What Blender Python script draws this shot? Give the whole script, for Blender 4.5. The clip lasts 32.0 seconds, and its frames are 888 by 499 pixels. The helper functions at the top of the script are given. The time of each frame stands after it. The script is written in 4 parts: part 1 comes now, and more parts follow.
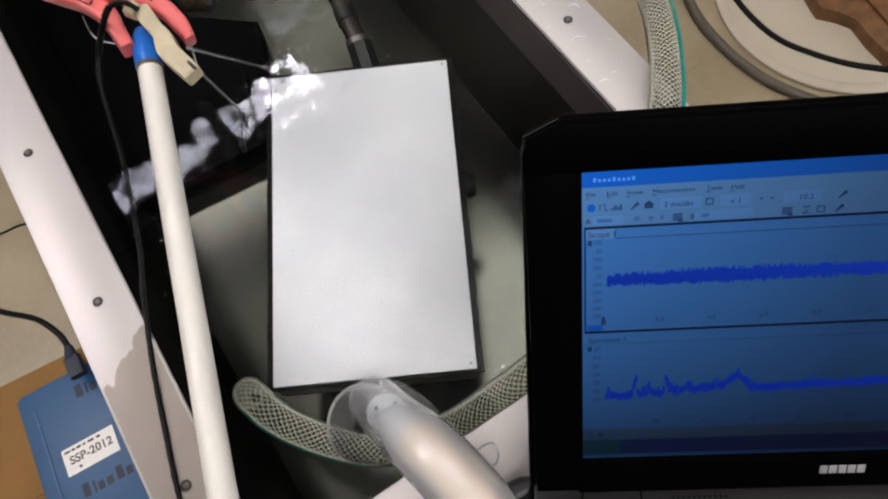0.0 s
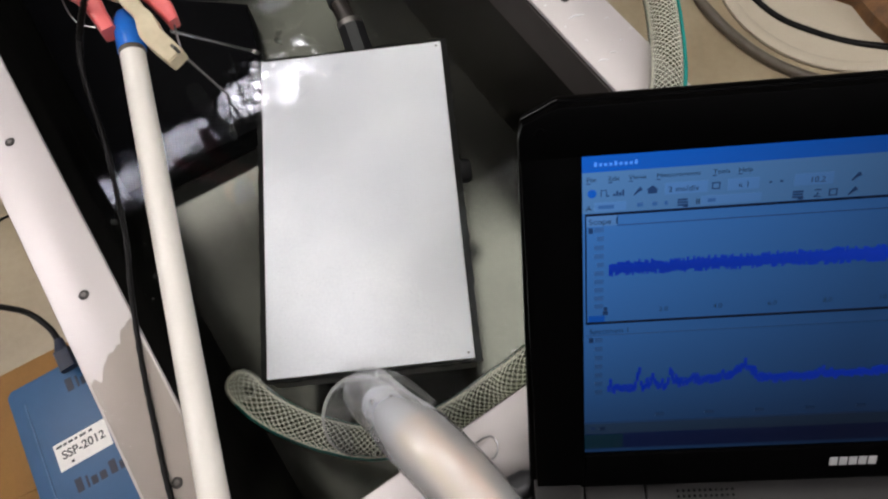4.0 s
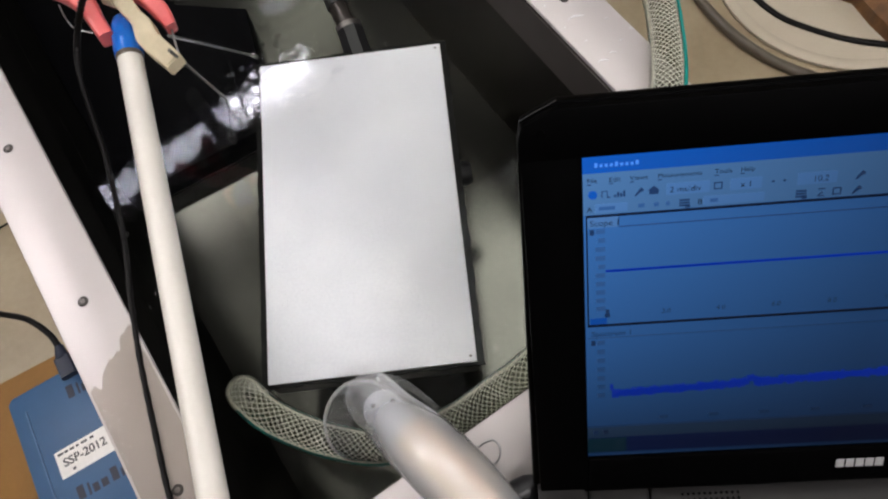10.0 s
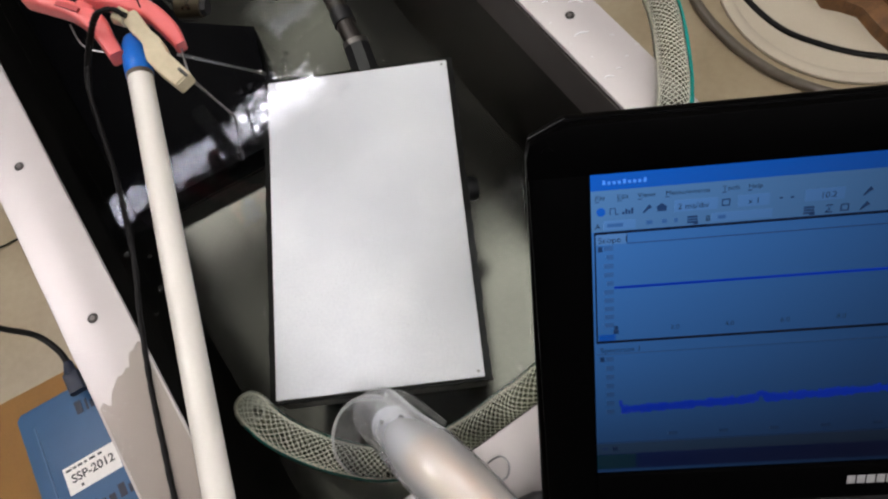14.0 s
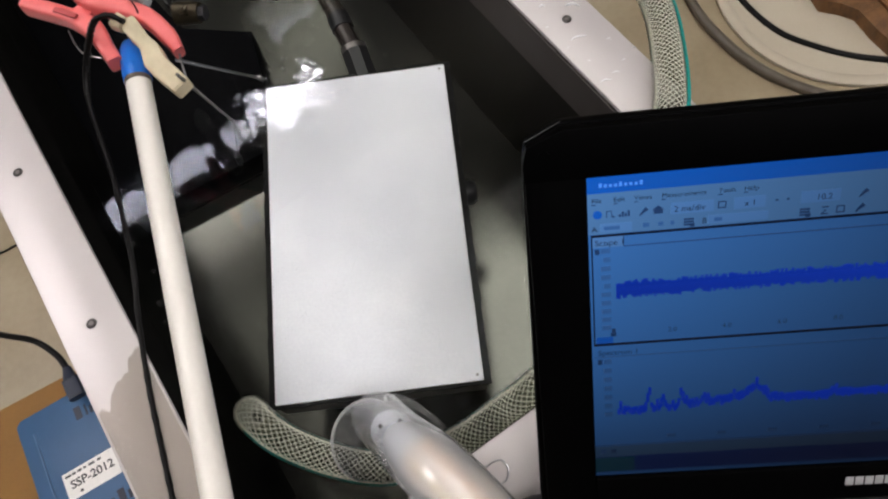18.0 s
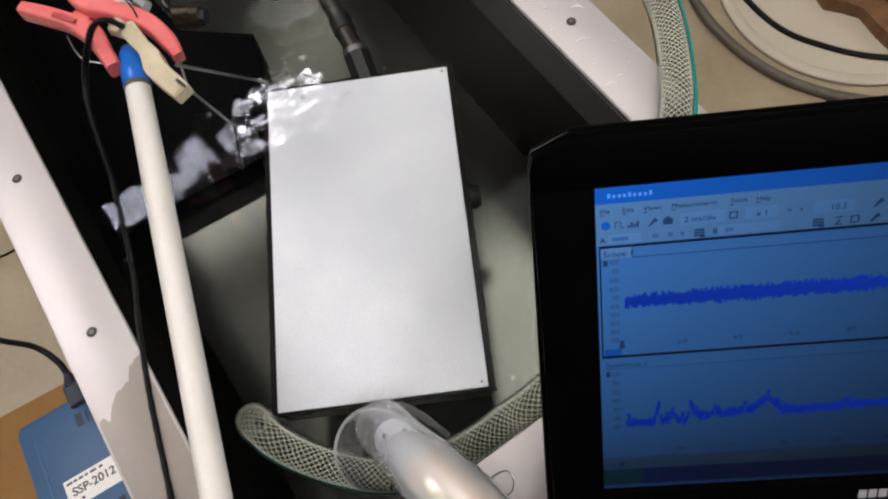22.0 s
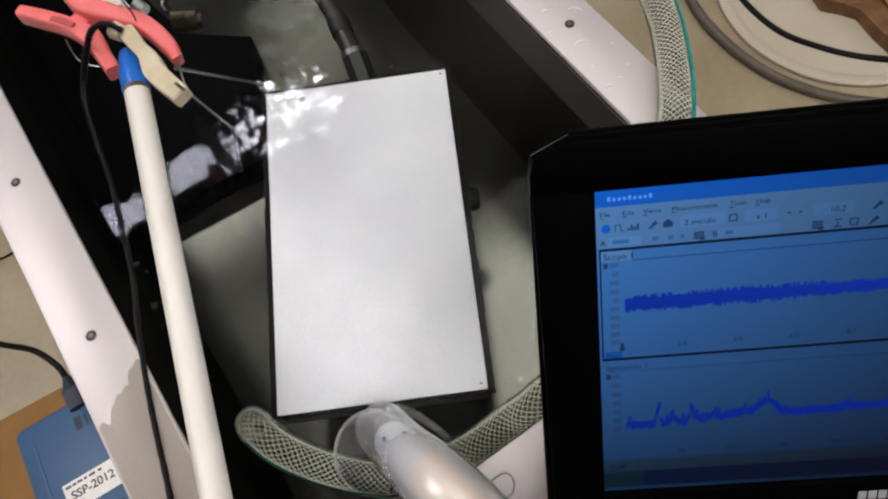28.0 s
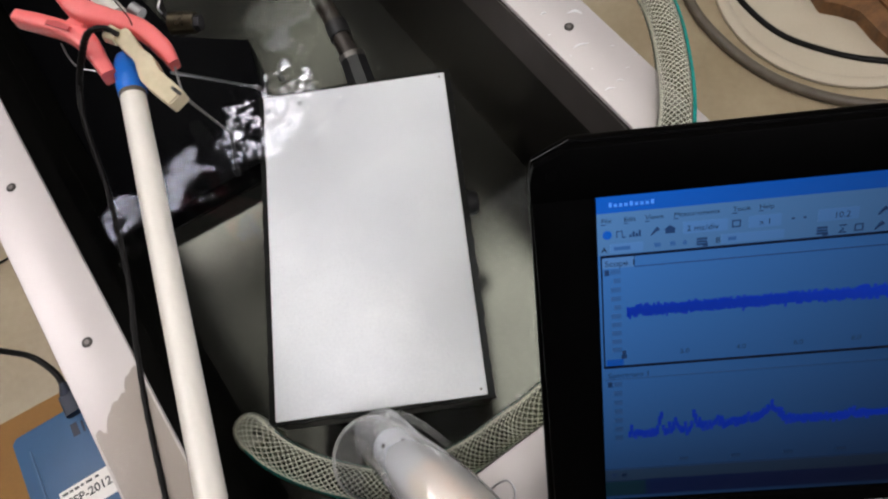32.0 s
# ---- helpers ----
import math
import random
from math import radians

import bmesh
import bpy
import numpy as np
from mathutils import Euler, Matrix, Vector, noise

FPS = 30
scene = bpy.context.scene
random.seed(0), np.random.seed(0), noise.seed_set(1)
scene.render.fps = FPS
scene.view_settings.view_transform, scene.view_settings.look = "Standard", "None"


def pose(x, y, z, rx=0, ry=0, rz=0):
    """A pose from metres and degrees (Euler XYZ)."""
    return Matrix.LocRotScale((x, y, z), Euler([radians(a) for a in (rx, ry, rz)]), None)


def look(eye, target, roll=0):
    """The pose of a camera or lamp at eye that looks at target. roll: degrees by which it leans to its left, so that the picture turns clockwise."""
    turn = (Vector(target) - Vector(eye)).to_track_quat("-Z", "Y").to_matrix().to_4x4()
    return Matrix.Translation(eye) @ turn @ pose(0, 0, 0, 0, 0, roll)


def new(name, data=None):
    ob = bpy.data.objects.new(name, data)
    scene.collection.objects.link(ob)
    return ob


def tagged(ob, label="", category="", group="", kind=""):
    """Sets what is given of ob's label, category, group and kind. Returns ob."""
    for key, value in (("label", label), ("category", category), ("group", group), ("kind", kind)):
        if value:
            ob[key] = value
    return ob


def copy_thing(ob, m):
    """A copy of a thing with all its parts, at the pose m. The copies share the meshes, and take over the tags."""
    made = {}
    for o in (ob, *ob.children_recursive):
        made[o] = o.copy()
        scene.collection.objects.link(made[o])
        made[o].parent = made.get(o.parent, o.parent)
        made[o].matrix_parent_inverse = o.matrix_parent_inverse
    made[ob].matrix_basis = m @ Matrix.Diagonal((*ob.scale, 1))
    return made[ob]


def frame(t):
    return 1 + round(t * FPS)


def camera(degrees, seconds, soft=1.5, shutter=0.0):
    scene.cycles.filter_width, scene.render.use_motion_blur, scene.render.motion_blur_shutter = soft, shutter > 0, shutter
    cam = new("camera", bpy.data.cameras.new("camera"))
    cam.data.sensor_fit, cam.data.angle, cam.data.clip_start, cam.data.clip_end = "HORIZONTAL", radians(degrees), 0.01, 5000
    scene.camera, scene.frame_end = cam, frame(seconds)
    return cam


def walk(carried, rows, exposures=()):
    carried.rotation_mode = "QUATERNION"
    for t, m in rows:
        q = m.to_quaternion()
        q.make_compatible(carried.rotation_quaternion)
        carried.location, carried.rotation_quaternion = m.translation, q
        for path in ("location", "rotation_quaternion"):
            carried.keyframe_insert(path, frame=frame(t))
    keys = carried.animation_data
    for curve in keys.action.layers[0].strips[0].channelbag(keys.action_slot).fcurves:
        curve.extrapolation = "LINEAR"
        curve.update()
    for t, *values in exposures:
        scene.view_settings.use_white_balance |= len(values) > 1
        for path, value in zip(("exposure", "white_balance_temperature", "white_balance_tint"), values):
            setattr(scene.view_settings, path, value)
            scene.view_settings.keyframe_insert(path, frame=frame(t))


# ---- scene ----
# World: metres, z = 0 is the top of the tank rim, +y runs along the left rim, the room floor is at FLOOR.
FLOOR, WATER, BOTTOM = -0.480, -0.042, -0.178
cam = camera(60.420, 32.0, soft=2.2)
walk(cam, [
    (0.0, look((0.11044, -0.24938, 0.38702), (0.18815, -0.05709, -0.06794), -11.982)),
    (0.5, look((0.11233, -0.24728, 0.38413), (0.18940, -0.05672, -0.07166), -11.884)),
    (1.0, look((0.11295, -0.24579, 0.38298), (0.18951, -0.05743, -0.07382), -11.907)),
    (1.5, look((0.11290, -0.24445, 0.38192), (0.18822, -0.05679, -0.07537), -12.174)),
    (2.0, look((0.11255, -0.24491, 0.38083), (0.18823, -0.05793, -0.07668), -12.072)),
    (2.5, look((0.11440, -0.24439, 0.37884), (0.19065, -0.05860, -0.07906), -12.106)),
    (3.0, look((0.11437, -0.24406, 0.37875), (0.19066, -0.05911, -0.07948), -11.980)),
    (3.5, look((0.11452, -0.24376, 0.37642), (0.18846, -0.05980, -0.08259), -12.593)),
    (5.5, look((0.11434, -0.24615, 0.37624), (0.18710, -0.06227, -0.08299), -13.210)),
    (6.0, look((0.11507, -0.24658, 0.37622), (0.18804, -0.06133, -0.08242), -13.277)),
    (6.5, look((0.11426, -0.24721, 0.37684), (0.18817, -0.06162, -0.08152), -13.147)),
    (7.0, look((0.11424, -0.24751, 0.37655), (0.18843, -0.06227, -0.08190), -13.144)),
    (7.5, look((0.11356, -0.24801, 0.37673), (0.18775, -0.06188, -0.08137), -13.108)),
    (8.0, look((0.11449, -0.24805, 0.37716), (0.18843, -0.06129, -0.08071), -13.391)),
    (8.5, look((0.11396, -0.24803, 0.37794), (0.18840, -0.06071, -0.07963), -13.466)),
    (9.0, look((0.11416, -0.24708, 0.37593), (0.18839, -0.06001, -0.08178), -13.382)),
    (9.5, look((0.11592, -0.24560, 0.37426), (0.18904, -0.05821, -0.08349), -13.733)),
    (10.0, look((0.11572, -0.24341, 0.37386), (0.18862, -0.05739, -0.08449), -13.721)),
    (10.5, look((0.11647, -0.24297, 0.37457), (0.19036, -0.05530, -0.08295), -13.819)),
    (11.0, look((0.11586, -0.24136, 0.37416), (0.18970, -0.05357, -0.08331), -13.688)),
    (11.5, look((0.11789, -0.24232, 0.37347), (0.19155, -0.05484, -0.08416), -13.861)),
    (12.0, look((0.11787, -0.24154, 0.37403), (0.19136, -0.05304, -0.08321), -14.053)),
    (12.5, look((0.11543, -0.24104, 0.37554), (0.19000, -0.05164, -0.08114), -13.730)),
    (13.0, look((0.11409, -0.24175, 0.37639), (0.19073, -0.05104, -0.07942), -13.332)),
    (13.5, look((0.11513, -0.24306, 0.37721), (0.19069, -0.04963, -0.07763), -14.048)),
    (14.0, look((0.11535, -0.24223, 0.37570), (0.18998, -0.04780, -0.07886), -14.289)),
    (14.5, look((0.11596, -0.24234, 0.37547), (0.19101, -0.04838, -0.07922), -14.155)),
    (16.5, look((0.11600, -0.24001, 0.37374), (0.19032, -0.04632, -0.08120), -14.460)),
    (17.0, look((0.11517, -0.24097, 0.37521), (0.18966, -0.04661, -0.07940), -14.568)),
    (17.5, look((0.11477, -0.24242, 0.37618), (0.19013, -0.04684, -0.07777), -14.436)),
    (18.0, look((0.11580, -0.24312, 0.37606), (0.19211, -0.04676, -0.07740), -14.345)),
    (18.5, look((0.11673, -0.24210, 0.37690), (0.19356, -0.04645, -0.07677), -14.225)),
    (19.0, look((0.11710, -0.24109, 0.37612), (0.19324, -0.04503, -0.07750), -14.397)),
    (19.5, look((0.11759, -0.24056, 0.37624), (0.19252, -0.04412, -0.07741), -14.921)),
    (20.0, look((0.11727, -0.24033, 0.37535), (0.19245, -0.04358, -0.07812), -14.989)),
    (20.5, look((0.11722, -0.23927, 0.37353), (0.19201, -0.04333, -0.08036), -14.834)),
    (21.0, look((0.11821, -0.23725, 0.37396), (0.19280, -0.04171, -0.08014), -14.792)),
    (21.5, look((0.11879, -0.23775, 0.37331), (0.19290, -0.04232, -0.08091), -14.987)),
    (22.0, look((0.11836, -0.23726, 0.37318), (0.19280, -0.04093, -0.08059), -14.959)),
    (22.5, look((0.11801, -0.23805, 0.37332), (0.19278, -0.04211, -0.08057), -14.817)),
    (23.0, look((0.11799, -0.23645, 0.37463), (0.19270, -0.04005, -0.07907), -14.861)),
    (23.5, look((0.11799, -0.23640, 0.37477), (0.19319, -0.04088, -0.07923), -14.822)),
    (24.0, look((0.11690, -0.23728, 0.37537), (0.19223, -0.04140, -0.07845), -14.843)),
    (24.5, look((0.11654, -0.23788, 0.37507), (0.19255, -0.04122, -0.07830), -14.620)),
    (25.0, look((0.11646, -0.23691, 0.37490), (0.19328, -0.04034, -0.07838), -14.336)),
    (25.5, look((0.11720, -0.23574, 0.37487), (0.19340, -0.04053, -0.07909), -14.437)),
    (27.5, look((0.11631, -0.23612, 0.37481), (0.19368, -0.03895, -0.07811), -14.366)),
    (28.0, look((0.11797, -0.23640, 0.37383), (0.19409, -0.04027, -0.07975), -14.710)),
    (28.5, look((0.11874, -0.23578, 0.37295), (0.19509, -0.03960, -0.08057), -14.841)),
    (29.0, look((0.11972, -0.23551, 0.37263), (0.19647, -0.03955, -0.08092), -14.561)),
    (29.5, look((0.12115, -0.23546, 0.37175), (0.19798, -0.03966, -0.08185), -14.581)),
    (30.0, look((0.12202, -0.23438, 0.37291), (0.19915, -0.03834, -0.08054), -14.592)),
    (30.5, look((0.12136, -0.23441, 0.37355), (0.19906, -0.03757, -0.07946), -14.593)),
    (31.0, look((0.11978, -0.23452, 0.37288), (0.19760, -0.03733, -0.07995), -14.630)),
    (31.5, look((0.11956, -0.23547, 0.37205), (0.19683, -0.03895, -0.08117), -14.694)),
    (32.0, look((0.11937, -0.23386, 0.37129), (0.19670, -0.03710, -0.08182), -14.638)),
], exposures=[(0.0, 0.72), (32.0, 0.72)])

# ---- light: a ceiling tube mirrored in the water, plus added fill fixtures, see ceiling_lights() ----
TUBE_POWER = 11.0
world = bpy.data.worlds.new("room_world")
scene.world = world
world.use_nodes = True
world.node_tree.nodes["Background"].inputs[0].default_value = (0.05, 0.05, 0.055, 1)
world.node_tree.nodes["Background"].inputs[1].default_value = 0.2


# ---- materials ----
def nodes_of(name):
    m = bpy.data.materials.new(name)
    m.use_nodes = True
    nt = m.node_tree
    return m, nt, nt.nodes["Principled BSDF"]


def setin(node, **kw):
    for k, v in kw.items():
        node.inputs[k.replace("_", " ")].default_value = v


def surface(name, a, b, rough=0.5, metal=0.0, scale=40.0, fine=400.0, bump=0.15, rough_var=0.1, spec=0.5, stretch=None, alpha=None, coat=0.0):
    """Two tones mixed at two scales, with matching roughness and fine relief."""
    m, nt, p = nodes_of(name)
    L = nt.links.new
    co = nt.nodes.new("ShaderNodeTexCoord")
    src = co.outputs["Object"]
    if stretch:
        mp = nt.nodes.new("ShaderNodeMapping")
        mp.inputs["Scale"].default_value = stretch
        L(src, mp.inputs[0])
        src = mp.outputs[0]
    n1, n2 = nt.nodes.new("ShaderNodeTexNoise"), nt.nodes.new("ShaderNodeTexNoise")
    setin(n1, Scale=scale, Detail=4.0)
    setin(n2, Scale=fine, Detail=3.0)
    L(src, n1.inputs["Vector"])
    L(src, n2.inputs["Vector"])
    add = nt.nodes.new("ShaderNodeMath")
    add.operation = "MULTIPLY_ADD"
    L(n2.outputs[0], add.inputs[0])
    add.inputs[1].default_value = 0.35
    L(n1.outputs[0], add.inputs[2])
    ramp = nt.nodes.new("ShaderNodeValToRGB")
    ramp.color_ramp.elements[0].position, ramp.color_ramp.elements[1].position = 0.28, 0.95
    ramp.color_ramp.elements[0].color, ramp.color_ramp.elements[1].color = (*a, 1), (*b, 1)
    L(add.outputs[0], ramp.inputs[0])
    L(ramp.outputs[0], p.inputs["Base Color"])
    mr = nt.nodes.new("ShaderNodeMapRange")
    setin(mr, To_Min=max(0.02, rough - rough_var), To_Max=min(1, rough + rough_var))
    L(n1.outputs[0], mr.inputs[0])
    L(mr.outputs[0], p.inputs["Roughness"])
    bp = nt.nodes.new("ShaderNodeBump")
    setin(bp, Strength=bump, Distance=0.0006)
    L(n2.outputs[0], bp.inputs["Height"])
    L(bp.outputs[0], p.inputs["Normal"])
    setin(p, Metallic=metal, IOR=1.45, Coat_Weight=coat)
    p.inputs["Specular IOR Level"].default_value = spec
    if alpha is not None:
        p.inputs["Alpha"].default_value = alpha
    return m


def steel(name, a, b, rough, matt, dull, scale=12.0, relief=0.008):
    """Satin metal: a soft-edged gloss over a share of matt deposit, both mottled."""
    m, nt, p = nodes_of(name)
    L = nt.links.new
    nt.nodes.remove(p)
    out = nt.nodes["Material Output"]
    co, n1, n2 = nt.nodes.new("ShaderNodeTexCoord"), nt.nodes.new("ShaderNodeTexNoise"), nt.nodes.new("ShaderNodeTexNoise")
    setin(n1, Scale=scale, Detail=5.0)
    setin(n2, Scale=420.0, Detail=2.0)
    ramp, mr, bp = nt.nodes.new("ShaderNodeValToRGB"), nt.nodes.new("ShaderNodeMapRange"), nt.nodes.new("ShaderNodeBump")
    ramp.color_ramp.elements[0].position, ramp.color_ramp.elements[1].position = 0.3, 0.75
    ramp.color_ramp.elements[0].color, ramp.color_ramp.elements[1].color = (*a, 1), (*b, 1)
    gl, df, mx = nt.nodes.new("ShaderNodeBsdfAnisotropic"), nt.nodes.new("ShaderNodeBsdfDiffuse"), nt.nodes.new("ShaderNodeMixShader")
    gl.distribution = "BECKMANN"
    df.inputs[0].default_value = (*dull, 1)
    mx.inputs[0].default_value = matt
    setin(mr, To_Min=rough * 0.88, To_Max=rough * 1.12)
    setin(bp, Strength=relief, Distance=0.0004)
    for n in (n1, n2):
        L(co.outputs["Object"], n.inputs["Vector"])
    L(n1.outputs[0], ramp.inputs[0])
    L(n1.outputs[0], mr.inputs[0])
    L(n2.outputs[0], bp.inputs["Height"])
    L(ramp.outputs[0], gl.inputs["Color"])
    L(mr.outputs[0], gl.inputs["Roughness"])
    L(bp.outputs[0], gl.inputs["Normal"])
    L(gl.outputs[0], mx.inputs[1])
    L(df.outputs[0], mx.inputs[2])
    L(mx.outputs[0], out.inputs[0])
    return m


def glow(name, col, strength):
    m, nt, p = nodes_of(name)
    setin(p, Base_Color=(0.01, 0.01, 0.012, 1), Roughness=0.3, Emission_Color=(*col, 1), Emission_Strength=strength)
    return m


def clear_film(name, tint, rough, body, bump_scale=0.0, bump=0.2, ior=1.33, tone=(0.75, 0.76, 0.72), shine=(1, 1, 1)):
    """A see-through sheet: clear, with a share of milky body and a gloss that grows at grazing angles."""
    m, nt, p = nodes_of(name)
    L = nt.links.new
    nt.nodes.remove(p)
    out = nt.nodes["Material Output"]
    tr, gl, df = (nt.nodes.new("ShaderNodeBsdf" + k) for k in ("Transparent", "Glossy", "Diffuse"))
    fr, m1, m2 = nt.nodes.new("ShaderNodeFresnel"), nt.nodes.new("ShaderNodeMixShader"), nt.nodes.new("ShaderNodeMixShader")
    fr.inputs["IOR"].default_value = ior
    tr.inputs[0].default_value = (*tint, 1)
    df.inputs[0].default_value = (*tone, 1)
    gl.inputs["Roughness"].default_value = rough
    gl.inputs["Color"].default_value = (*shine, 1)
    m1.inputs[0].default_value = body
    L(tr.outputs[0], m1.inputs[1])
    L(df.outputs[0], m1.inputs[2])
    L(fr.outputs[0], m2.inputs[0])
    L(m1.outputs[0], m2.inputs[1])
    L(gl.outputs[0], m2.inputs[2])
    L(m2.outputs[0], out.inputs[0])
    if bump_scale:
        geo, nz, bp = nt.nodes.new("ShaderNodeNewGeometry"), nt.nodes.new("ShaderNodeTexNoise"), nt.nodes.new("ShaderNodeBump")
        setin(nz, Scale=bump_scale, Detail=2.0)
        setin(bp, Strength=bump, Distance=0.001)
        L(geo.outputs["Position"], nz.inputs["Vector"])
        L(nz.outputs[0], bp.inputs["Height"])
        L(bp.outputs[0], gl.inputs["Normal"])
        L(bp.outputs[0], fr.inputs["Normal"])
    return m


STEEL_RIM = steel("satin_steel_rim", (0.50, 0.465, 0.455), (0.58, 0.545, 0.535), 0.38, 0.78, (0.53, 0.496, 0.485), 18)
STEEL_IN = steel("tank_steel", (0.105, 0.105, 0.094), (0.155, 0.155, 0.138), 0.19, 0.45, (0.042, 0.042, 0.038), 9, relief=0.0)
# side wall steels with the tank's shade put into the tone, left one nearly black
STEEL_SIDE = steel("dimmed_tank_steel", (0.07, 0.066, 0.06), (0.12, 0.112, 0.10), 0.24, 0.62, (0.028, 0.026, 0.024), 14)
STEEL_SHADED = steel("shaded_tank_steel", (0.022, 0.021, 0.019), (0.038, 0.037, 0.034), 0.30, 0.6, (0.012, 0.0117, 0.011), 14)
# lighter tone stands for the light on the wall above the water
LIT_STEEL = steel("lit_tank_steel", (0.09, 0.082, 0.076), (0.13, 0.12, 0.112), 0.40, 0.7, (0.062, 0.056, 0.052), 20)
STEEL_OUT = surface("tank_jacket", (0.45, 0.44, 0.42), (0.55, 0.54, 0.52), 0.4, 0.8, 12, 500, 0.05)
HOLE = surface("dark_hole", (0.02, 0.018, 0.016), (0.05, 0.045, 0.04), 0.6, 0.0, 300)
SCREW = surface("screw_steel", (0.10, 0.095, 0.09), (0.22, 0.2, 0.19), 0.4, 0.8, 400)
# the plate's cloudy tones stand in for shading cast by the rippled water
WHITE_PLATE = surface("white_plate", (0.69, 0.70, 0.77), (0.92, 0.932, 0.98), 0.55, 0.10, 13, 500, 0.0)
CASE = surface("dull_case", (0.13, 0.128, 0.118), (0.20, 0.195, 0.18), 0.5, 0.4, 20)
PLATE_EDGE = surface("box_edge_dark", (0.005, 0.005, 0.005), (0.012, 0.012, 0.012), 0.6, 0.0, 60, spec=0.1)
BLACK = surface("black_plastic", (0.008, 0.008, 0.009), (0.018, 0.018, 0.02), 0.42, 0.0, 60, 900, 0.1)
SLAB = surface("black_slab", (0.0018, 0.0018, 0.0022), (0.0035, 0.0035, 0.0045), 0.45, 0.0, 40, spec=0.03)
RUBBER = surface("black_cable", (0.003, 0.003, 0.003), (0.007, 0.0065, 0.0065), 0.4, 0.0, 120, spec=0.15)
GREY_HOSE = surface("grey_cable", (0.075, 0.06, 0.045), (0.12, 0.10, 0.075), 0.4, 0.0, 60)
PVC = surface("ivory_pvc", (0.72, 0.69, 0.62), (0.80, 0.77, 0.70), 0.32, 0.0, 30, 600, 0.05)
BLUE_CAP = surface("blue_tape", (0.01, 0.13, 0.56), (0.02, 0.18, 0.66), 0.2, 0.0, 80)
PINK = surface("coral_plastic", (0.72, 0.13, 0.13), (0.82, 0.18, 0.17), 0.35, 0.0, 60)
BEIGE = surface("beige_rubber", (0.50, 0.43, 0.28), (0.66, 0.58, 0.40), 0.5, 0.0, 80)
NEEDLE = surface("dull_needle", (0.10, 0.095, 0.08), (0.17, 0.16, 0.14), 0.4, 0.7, 100)
GREY_METAL = surface("grey_metal", (0.25, 0.25, 0.25), (0.4, 0.4, 0.4), 0.35, 0.9, 100)
BRASS = surface("dull_brass", (0.035, 0.028, 0.018), (0.08, 0.065, 0.04), 0.3, 0.7, 100)
BLUE_CASE = surface("blue_case", (0.020, 0.070, 0.160), (0.028, 0.094, 0.205), 0.45, 0.0, 30, 900, 0.12)
BLUE_EDGE = surface("blue_case_edge", (0.06, 0.13, 0.24), (0.09, 0.17, 0.30), 0.4, 0.0, 60)
NAVY = surface("navy_print", (0.005, 0.009, 0.024), (0.008, 0.014, 0.034), 0.5, 0.0, 200)
LABEL = surface("paper_label", (0.72, 0.70, 0.66), (0.82, 0.80, 0.76), 0.5, 0.0, 100)
INK = surface("black_ink", (0.02, 0.02, 0.022), (0.04, 0.04, 0.04), 0.5, 0.0, 300)
CARTON = surface("brown_carton", (0.19, 0.09, 0.021), (0.26, 0.13, 0.034), 0.75, 0.0, 20, 500, 0.3)
FLOOR_MAT = surface("beige_vinyl_floor", (0.25, 0.194, 0.116), (0.38, 0.313, 0.205), 0.36, 0.0, 9, 120, 0.12)
WALL_MAT = surface("painted_wall", (0.085, 0.082, 0.08), (0.12, 0.117, 0.11), 0.8, 0.0, 3, 60, 0.2)
CEIL_MAT = surface("ceiling_board", (0.018, 0.018, 0.0175), (0.028, 0.028, 0.027), 0.85, 0.0, 6, 150, 0.3)
WOODY = surface("brown_wood", (0.05, 0.023, 0.010), (0.24, 0.115, 0.042), 0.5, 0.0, 30, 200, 1.0, stretch=(1, 2.6, 1))
STRAND = surface("cream_thread", (0.84, 0.825, 0.74), (0.92, 0.905, 0.83), 0.45, 0.0, 200)
TEAL = surface("teal_stripe", (0.0, 0.24, 0.22), (0.01, 0.32, 0.29), 0.35, 0.0, 100)
FIXTURE = surface("white_enamel", (0.75, 0.75, 0.74), (0.82, 0.82, 0.81), 0.4, 0.0, 20)
# glow of the added fill panels, four strengths
PANEL_FILL = glow("wide_fill_panel", (1.03, 0.97, 0.98), 8.4)
DIM_FILL = glow("dim_fill_panel", (1.0, 0.985, 0.93), 2.9)
LOW_FILL = glow("low_fill_panel", (1.0, 0.97, 0.92), 0.95)
FAINT_FILL = glow("faint_fill_panel", (1.0, 0.985, 0.91), 2.8)
TUBE_GLOW = glow("fluorescent_tube", (1.03, 0.97, 0.98), TUBE_POWER)
HOSE_CLEAR = clear_film("clear_pvc", (0.95, 0.955, 0.935), 0.05, 0.055, ior=1.52, tone=(0.95, 0.95, 0.92))
HOSE_WET = clear_film("clear_pvc_in_water", (0.90, 0.91, 0.87), 0.2, 0.012, ior=1.1)
COLLAR = clear_film("soft_clear_plastic", (0.95, 0.955, 0.95), 0.12, 0.09, ior=1.25, tone=(0.9, 0.9, 0.9))
HOSE_BORE = clear_film("murky_bore", (0.62, 0.62, 0.57), 0.3, 0.02, ior=1.05, tone=(0.4, 0.4, 0.36))
MILKY = clear_film("milky_tube", (0.95, 0.955, 0.955), 0.13, 0.30, ior=1.55, tone=(0.98, 0.97, 0.965))
MILKY_THIN = clear_film("thin_milky_tube", (0.95, 0.955, 0.96), 0.16, 0.20, ior=1.35, tone=(0.94, 0.95, 0.97))
MILKY_BLUE = clear_film("milky_nozzle", (0.93, 0.95, 0.98), 0.12, 0.82, ior=1.4, tone=(0.84, 0.89, 0.98))
